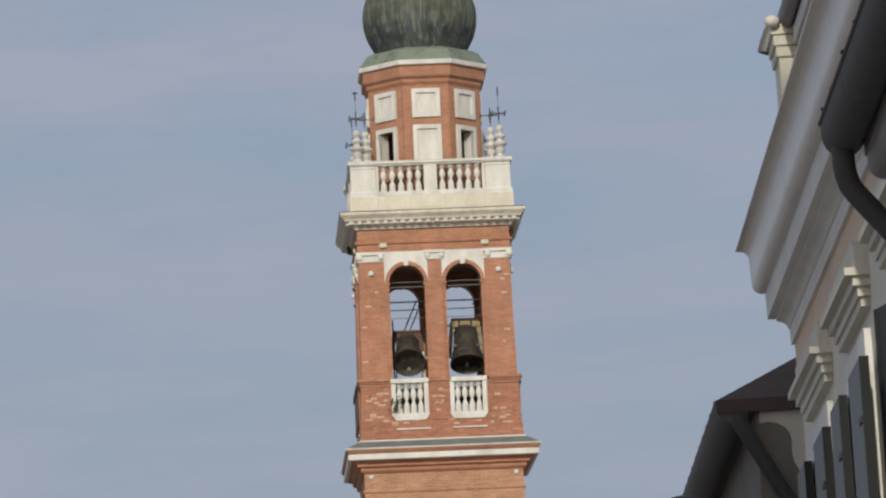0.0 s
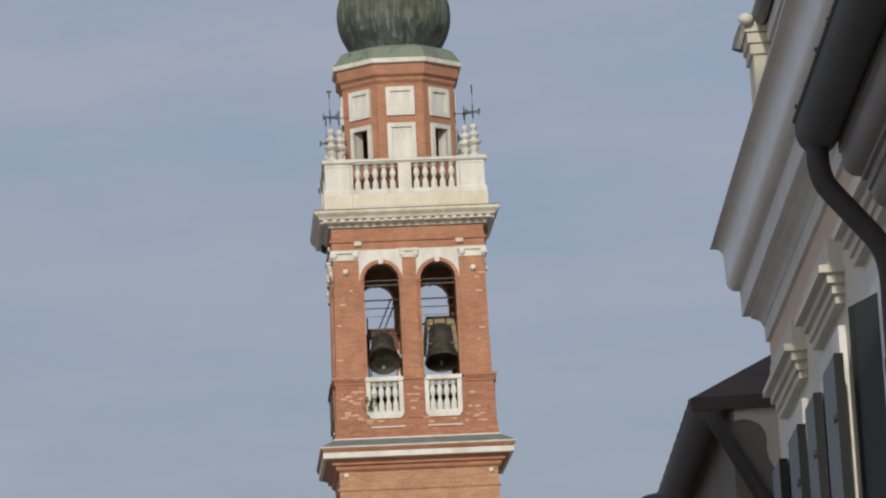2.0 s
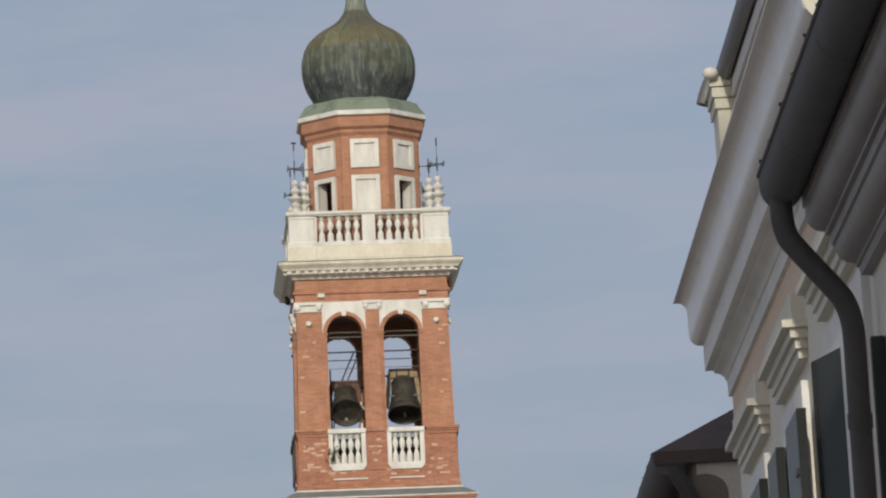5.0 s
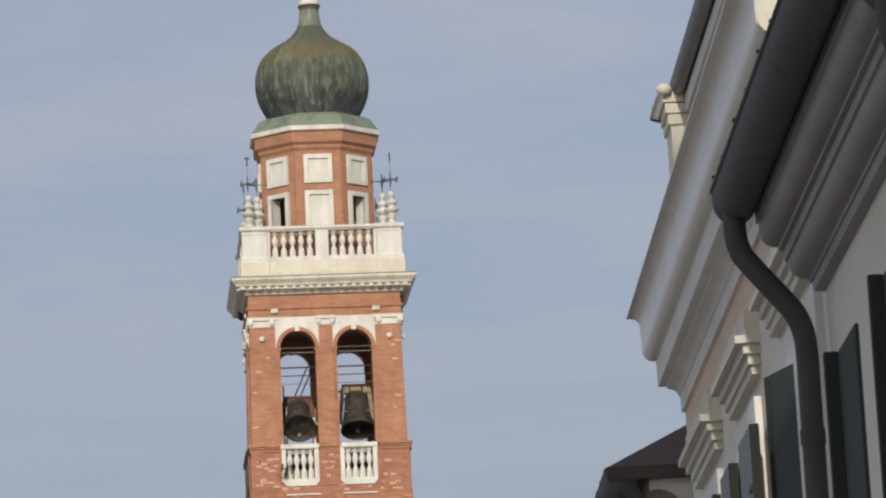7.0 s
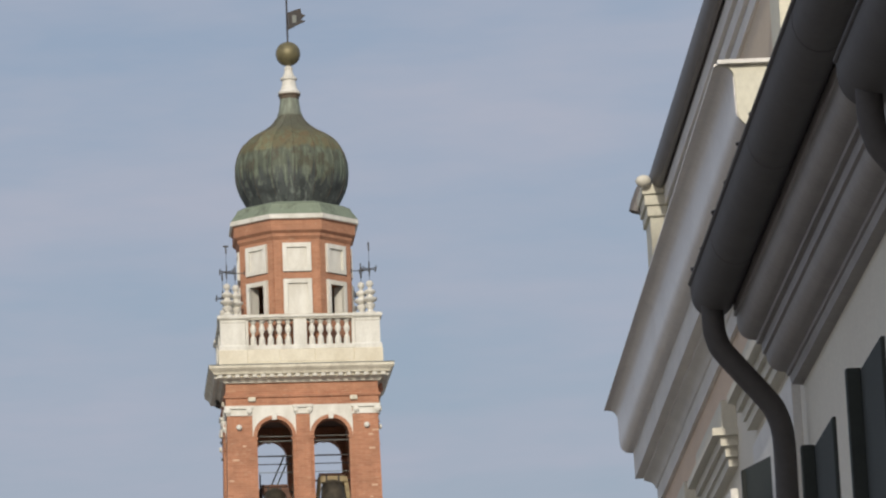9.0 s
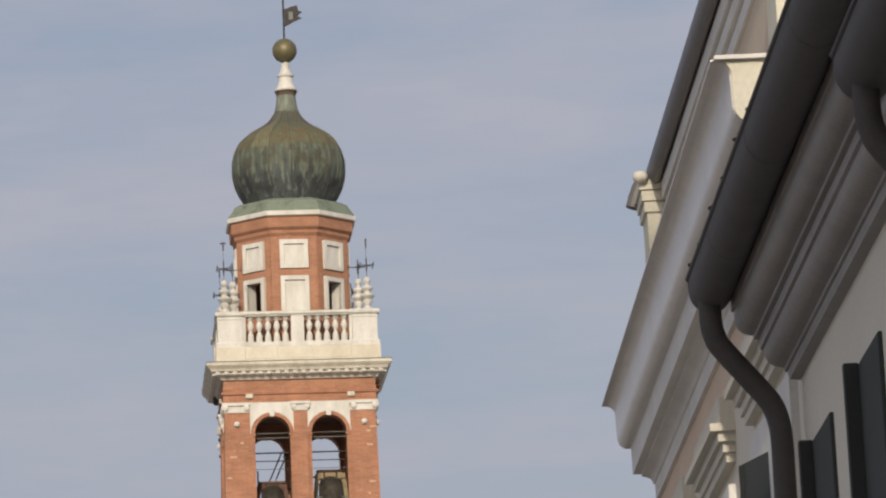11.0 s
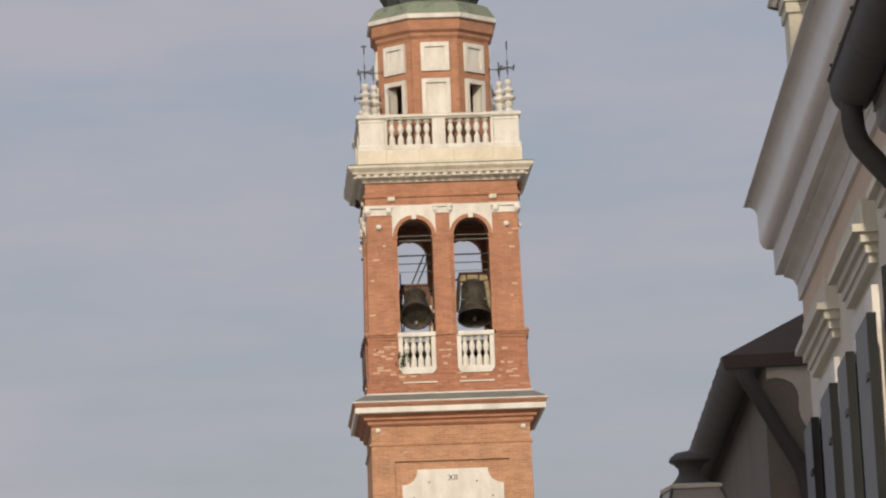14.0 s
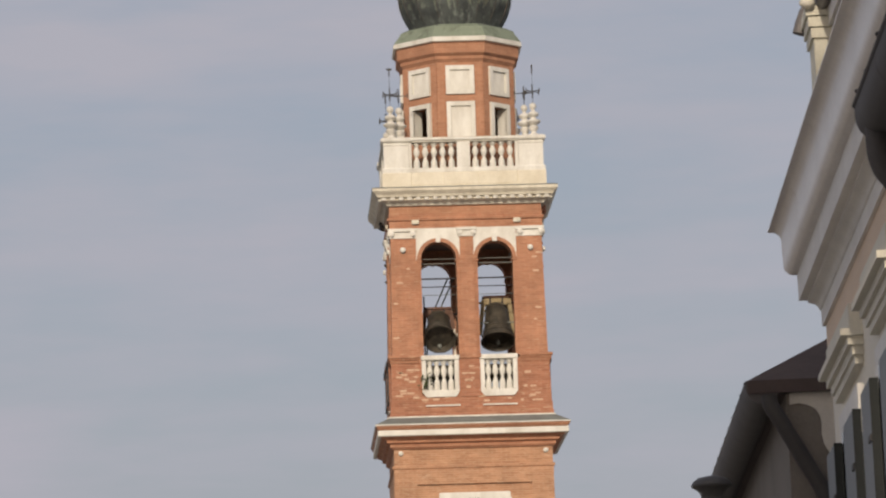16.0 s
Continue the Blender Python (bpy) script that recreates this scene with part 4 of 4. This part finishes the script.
part("gutter_outlet", tube([(2.060, 28.70, 5.90 + Z0), (2.030, 28.70, 5.865 + Z0), (2.004, 28.70, 5.80 + Z0), (1.988, 28.70, 5.745 + Z0)], 0.046, 14), ATTIC_METAL, house)
part("gutter_cap", lathe([(0.056 * math.sin(math.pi * i / 10) + 0.0005, -0.050 * math.cos(math.pi * i / 10)) for i in range(11)], 14), HOOD, house, smooth=True).matrix_basis = pose(2.003, 28.20, 5.826 + Z0) @ Matrix.Diagonal((0.8, 0.8, 0.7, 1))
part("attic_roof", sweep([(2.13, 5.90 + Z0), (6.0, 7.3 + Z0), (9.0, 6.0 + Z0), (9.0, 5.7 + Z0), (2.3, 5.80 + Z0)], YN + 0.3, YF), ROOFTILE, house)

# ==== nearer houses with dark eaves ====
def eaved_house(name, label, y0, y1, gx, gh, pipe_y, pipe_r):
    """A plastered house whose gutter's left edge stands at gx and its bottom at gh over the eye."""
    h = thing(name, pose(0, 0, 0), label, "house")
    part("wall", box(2.01, 9.0, y0, y1, 0.0, gh + 0.06 + Z0), PLASTER_A, h, "grey-white plaster wall")
    c, p = gx + 0.089, gx + 0.072
    gp = [(c + 0.089 * math.cos(a), gh + 0.098 + 0.098 * math.sin(a) + Z0) for a in [math.pi + math.pi * i / 14 for i in range(15)]]
    g = part("gutter", sweep(gp + [(c + 0.089, gh + 0.143 + Z0), (gx, gh + 0.143 + Z0)], y0, y1 + 0.05), DARKMETAL, h, "dark brown half-round gutter", smooth=True)
    for y in [y1 - 1.1 - 1.75 * i for i in range(3)]:
        part("gutter_joint", sweep([(x + (x - c) * 0.012, z - 0.0015) for x, z in gp] + [(c + 0.090, gh + 0.143 + Z0), (gx - 0.001, gh + 0.143 + Z0)], y, y + 0.05), DARKMETAL, g, smooth=True)
    part("gutter_lip", tube([(gx, y0, gh + 0.143 + Z0), (gx, y1 + 0.05, gh + 0.143 + Z0)], 0.010, 8), DARKMETAL, g)
    quad = [math.pi / 2 * i / 7 for i in range(8)]
    e = [(1.75, 0.143), (1.75, 0.0), (1.760, -0.004), (1.760, -0.036)] + [(1.826 - 0.064 * math.cos(a), -0.040 - 0.062 * math.sin(a)) for a in quad]
    e += [(1.832, -0.104), (1.834, -0.118), (1.853, -0.120), (1.855, -0.160), (1.868, -0.164)] + [(1.936 - 0.066 * math.cos(a), -0.172 - 0.064 * math.sin(a)) for a in quad]
    e += [(1.946, -0.240), (1.948, -0.254), (1.958, -0.256), (1.966, -0.288), (2.012, -0.292), (2.012, 0.143)]
    part("moulded_cornice", sweep([(x, gh + z + Z0) for x, z in e], y0, y1 + 0.02), DARKWOOD, h, "dark moulded timber cornice", smooth=True)
    part("roof", sweep([(gx + 0.05, gh + 0.143 + Z0), (gx + 0.05, gh + 0.2 + Z0), (6.0, gh + 1.5 + Z0), (9.0, gh + 0.6 + Z0), (9.0, gh + 0.05 + Z0), (2.0, gh + 0.07 + Z0)], y0, y1), ROOFTILE, h)
    pts = smooth_path([(x, pipe_y, gh + z + Z0) for x, z in ((p, 0.05), (p, -0.06), (p + 0.012, -0.12), (p + 0.04, -0.172), (p + 0.19, -0.357), (p + 0.225, -0.412), (p + 0.245, -0.477), (p + 0.252, -0.56), (p + 0.252, -0.75))])
    d = part("downpipe", tube(pts + [Vector((p + 0.252, pipe_y, 0.1))], pipe_r, 16), DARKMETAL, h, "dark brown swan-neck downpipe", smooth=True)
    part("pipe_collar", lathe([(pipe_r + 0.005, gh - 0.92 + Z0), (pipe_r + 0.005, gh - 0.86 + Z0)], 16, p + 0.252, pipe_y), DARKMETAL, d)
    return h


near = eaved_house("dark_eaved_house", "grey-white plastered house with dark moulded eaves and shutters", 14.3, 19.95, 1.585, 3.557, 19.86, 0.046)
for s0, s1 in ((18.82, 19.58), (17.08, 17.80)):
    leaf = part("shutter", box(1.994, 2.03, s0, s1, 1.2 + Z0, 2.95 + Z0, 0.004), SHUTTER_A, near, "open dark green shutter")
    part("shutter_stile", box(1.942, 1.996, s1 - 0.05, s1, 1.2 + Z0, 2.955 + Z0, 0.004), SHUTTER_A, leaf)
part("window_pane", box(2.004, 2.03, 17.95, 18.65, 1.3 + Z0, 2.2 + Z0), GLASS, near)
for y, r in ((19.75, 0.010), (19.3, 0.006), (18.62, 0.011), (18.05, 0.007), (17.4, 0.010), (16.9, 0.006)):
    tuft = lathe([(r * math.sin(math.pi * i / 6) + 0.0005, r * 0.9 * (1 - math.cos(math.pi * i / 6))) for i in range(7)], 8)
    for v in tuft.verts:
        v.co *= 1 + 0.5 * noise.noise(v.co * 90 + Vector((y, 0, 0)))
    part("moss_tuft", tuft, DARKPIPE, near, "small dark moss tuft").matrix_basis = pose(1.580, y, 3.557 + 0.143 + Z0 + 0.004)
eaved_house("nearest_house", "dark-eaved house with gutter and thin downpipe", -8.0, 14.15, 1.585, 3.12, 14.05, 0.040)

# ==== low hipped house beyond the lane ====
low = thing("hipped_house", pose(0, 0, 0), "low grey rendered house with hipped brown tile roof", "house")
LY0, LY1 = 30.5, 43.0
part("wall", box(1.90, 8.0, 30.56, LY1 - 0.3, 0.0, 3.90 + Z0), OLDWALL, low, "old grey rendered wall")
rb = bmesh.new()
ez, rz_, rx = 3.95 + Z0, 3.95 + Z0 + 1.6, 2.7
lo = [(1.668, LY0, ez - 0.05), (7.6, LY0, ez - 0.05), (7.6, LY1, ez - 0.05), (1.668, LY1, ez - 0.05)]
mid = [(1.668, LY0, ez + 0.03), (7.6, LY0, ez + 0.03), (7.6, LY1, ez + 0.03), (1.668, LY1, ez + 0.03)]
top = [(4.4, LY0 + rx, rz_), (4.8, LY0 + rx, rz_), (4.8, LY1 - 2.5, rz_), (4.4, LY1 - 2.5, rz_)]
part("roof", loft(rb, [lo, mid, top]), ROOFTILE, low, "dark brown tiled hip roof")
gp = [(1.760 + 0.105 * math.cos(a), 3.95 + 0.115 * math.sin(a) + Z0) for a in [math.pi + math.pi * i / 12 for i in range(13)]]
part("gutter", sweep(gp + [(1.865, 3.98 + Z0), (1.655, 3.98 + Z0)], LY0 + 0.01, LY1), DARKMETAL, low, "dark metal gutter", smooth=True)
for i in range(14):
    part("gutter_clip", box(1.6515, 1.664, LY0 + 0.12 + 0.55 * i, LY0 + 0.15 + 0.55 * i, 3.95 + Z0, 3.986 + Z0, 0.003), DARKPIPE, low)
pipe = smooth_path([(x + 0.055, 30.46, h + Z0) for x, h in ((1.74, 3.88), (1.745, 3.82), (1.80, 3.72), (1.95, 3.44), (2.03, 3.29), (2.065, 3.14), (2.07, 2.9))])
part("downpipe", tube(pipe + [Vector((2.125, 30.46, 0.1))], 0.050, 14), DARKPIPE, low, "dark swan-neck downpipe", smooth=True)

# sunlight under the eaves, put in as a paler slab with a rounded edge
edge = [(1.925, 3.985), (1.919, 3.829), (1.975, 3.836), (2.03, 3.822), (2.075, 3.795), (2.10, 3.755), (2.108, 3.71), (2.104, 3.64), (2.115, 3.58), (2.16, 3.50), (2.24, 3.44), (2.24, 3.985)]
part("sunlit_patch", loft(bmesh.new(), [[(x, 30.548, h + Z0) for x, h in edge], [(x, 30.565, h + Z0) for x, h in edge]]), SUNLIT_RENDER, low, "sunlit part of the wall as a paler slab")

# ==== street lantern on a wall bracket ====
LH = 3.177 + Z0
lamp = thing("street_lamp", pose(1.414, 30.40, 0, 0, 0, 10), "grey metal street lantern with frosted panes on a wall bracket", "street lamp")
part("lantern_cap", lathe([(0.115, LH + 0.01), (0.112, LH + 0.03), (0.085, LH + 0.06), (0.068, LH + 0.09), (0.072, LH + 0.115), (0.095, LH + 0.14), (0.122, LH + 0.155), (0.126, LH + 0.165), (0.118, LH + 0.185), (0.085, LH + 0.21), (0.03, LH + 0.222), (0.0, LH + 0.224)], 24), LANTERN, lamp, "dark grey turned cap", smooth=True)
part("lantern_rim", square_rings([(0.150, LH - 0.02), (0.158, LH - 0.015), (0.158, LH + 0.005), (0.12, LH + 0.015)]), STONE_GREY, lamp, "pale grey rim")
body = part("lantern_frame", square_rings([(0.09, LH - 0.42), (0.10, LH - 0.40), (0.10, LH - 0.385)]), LANTERN, lamp)
for sx, sy in ((-1, -1), (1, -1), (1, 1), (-1, 1)):
    part("corner_bar", tube([(sx * 0.15, sy * 0.15, LH - 0.02), (sx * 0.20, sy * 0.20, LH - 0.16), (sx * 0.095, sy * 0.095, LH - 0.39)], 0.009, 6), LANTERN, body)
for k in range(4):
    pane = loft(bmesh.new(), [[(-0.145, -0.146, LH - 0.021), (0.145, -0.146, LH - 0.021), (0.145, -0.142, LH - 0.021), (-0.145, -0.142, LH - 0.021)],
                              [(-0.195, -0.196, LH - 0.16), (0.195, -0.196, LH - 0.16), (0.195, -0.192, LH - 0.16), (-0.195, -0.192, LH - 0.16)],
                              [(-0.092, -0.094, LH - 0.385), (0.092, -0.094, LH - 0.385), (0.092, -0.090, LH - 0.385), (-0.092, -0.090, LH - 0.385)]])
    part("pane", pane, FROST, lamp, "frosted glass pane").matrix_basis = quarter(k)
part("bulb", lathe([(0.0, LH - 0.30), (0.04, LH - 0.28), (0.05, LH - 0.22), (0.03, LH - 0.15), (0.02, LH - 0.10)], 12), PEACH, lamp, smooth=True)
arm = part("bracket_arm", tube(smooth_path([(0, 0, LH - 0.40), (0, 0.0, LH - 0.52), (0.12, 0.03, LH - 0.60), (0.36, 0.10, LH - 0.60), (0.52, 0.22, LH - 0.60)]), 0.018, 8), LANTERN, lamp)
part("wall_plate", box(0.50, 0.56, 0.19, 0.27, LH - 0.72, LH - 0.48), LANTERN, lamp)

# ==== single lime-faced bricks standing out of the worn belfry base, and a weed in the parapet ====
brick = None
spots = [(-1.80, 21.05, 0.30, 0.42, 13), (1.86, 20.85, 0.30, 0.45, 8), (0.0, 21.18, 0.17, 0.36, 8), (-1.1, 20.50, 0.6, 0.12, 6), (0.9, 20.50, 0.6, 0.12, 4), (-1.9, 23.6, 0.25, 1.3, 4), (1.9, 23.6, 0.25, 1.3, 5)]
for cx, cz, rx_, rz2, count in spots:
    for i in range(count):
        z = 20.02 + 0.068 * round((cz + random.uniform(-rz2, rz2) - 20.02) / 0.068)
        x = cx + random.uniform(-rx_, rx_)
        face = -(hw(z) + (0.03 if z < 21.7 else 0.0)) if abs(cx) > 1.4 else (-2.385 if abs(cx) < 0.2 and z < 21.7 else (-2.30 + (z - 21.84) * 0.0115 if z > 21.8 else -2.35))
        m = pose(x, face - 0.004, z) @ Matrix.Diagonal((random.uniform(0.35, 0.9), 1, random.uniform(0.8, 1.15), 1))
        if brick is None:
            brick = part("brick", box(-0.12, 0.12, 0.0, 0.03, 0.006, 0.062, 0.004), PALE_BRICK, tower)
            brick.matrix_basis = m
        else:
            again("brick", brick, tower, m)
weed = thing("wall_weed", tower.matrix_basis @ pose(-1.30, -2.45, 20.98), "small dark green weed rooted in the stone parapet", "plant")
part("stem", tube([(0, 0.06, -0.14), (0.01, 0.0, 0.0), (0.03, -0.03, 0.16)], 0.010, 6), WEED, weed)
leaf_ = None
for i in range(46):
    m = pose(random.gauss(0.0, 0.085), random.gauss(-0.02, 0.04), random.gauss(0.03, 0.10), random.uniform(0, 360), random.uniform(0, 360), random.uniform(0, 360))
    if leaf_ is None:
        leaf_ = part("leaf", loft(bmesh.new(), [[(0.0, -0.004, 0.0), (0.004, 0.0, 0.0), (0.0, 0.004, 0.0), (-0.004, 0.0, 0.0)], [(0.0, -0.003, 0.05), (0.028, 0.0, 0.05), (0.0, 0.003, 0.05), (-0.028, 0.0, 0.05)], [(0.0, -0.001, 0.10), (0.002, 0.0, 0.10), (0.0, 0.001, 0.10), (-0.002, 0.0, 0.10)]]), WEED, weed)
        leaf_.matrix_basis = m
    else:
        again("leaf", leaf_, weed, m)
for z, d in ((21.22, 0.07), (21.40, 0.05), (20.95, 0.04), (24.55, 0.05), (25.05, 0.07), (25.22, 0.06), (26.18, 0.09), (26.30, 0.08)):
    for e in (-1, 1):
        lump = lathe([(d * math.sin(math.pi * i / 6) + 0.0005, -d * math.cos(math.pi * i / 6)) for i in range(7)], 8)
        for v in lump.verts:
            v.co *= 1 + 0.6 * noise.noise(v.co * 20 + Vector((z, e, 0)))
        part("worn_lump", lump, DARKSTONE if e < 0 else BRICK_WORN, tower, "lump of worn masonry").matrix_basis = pose(e * (hw(z) + (0.03 if z < 25.6 else 0.16)), 1.2 * e * -1, z)
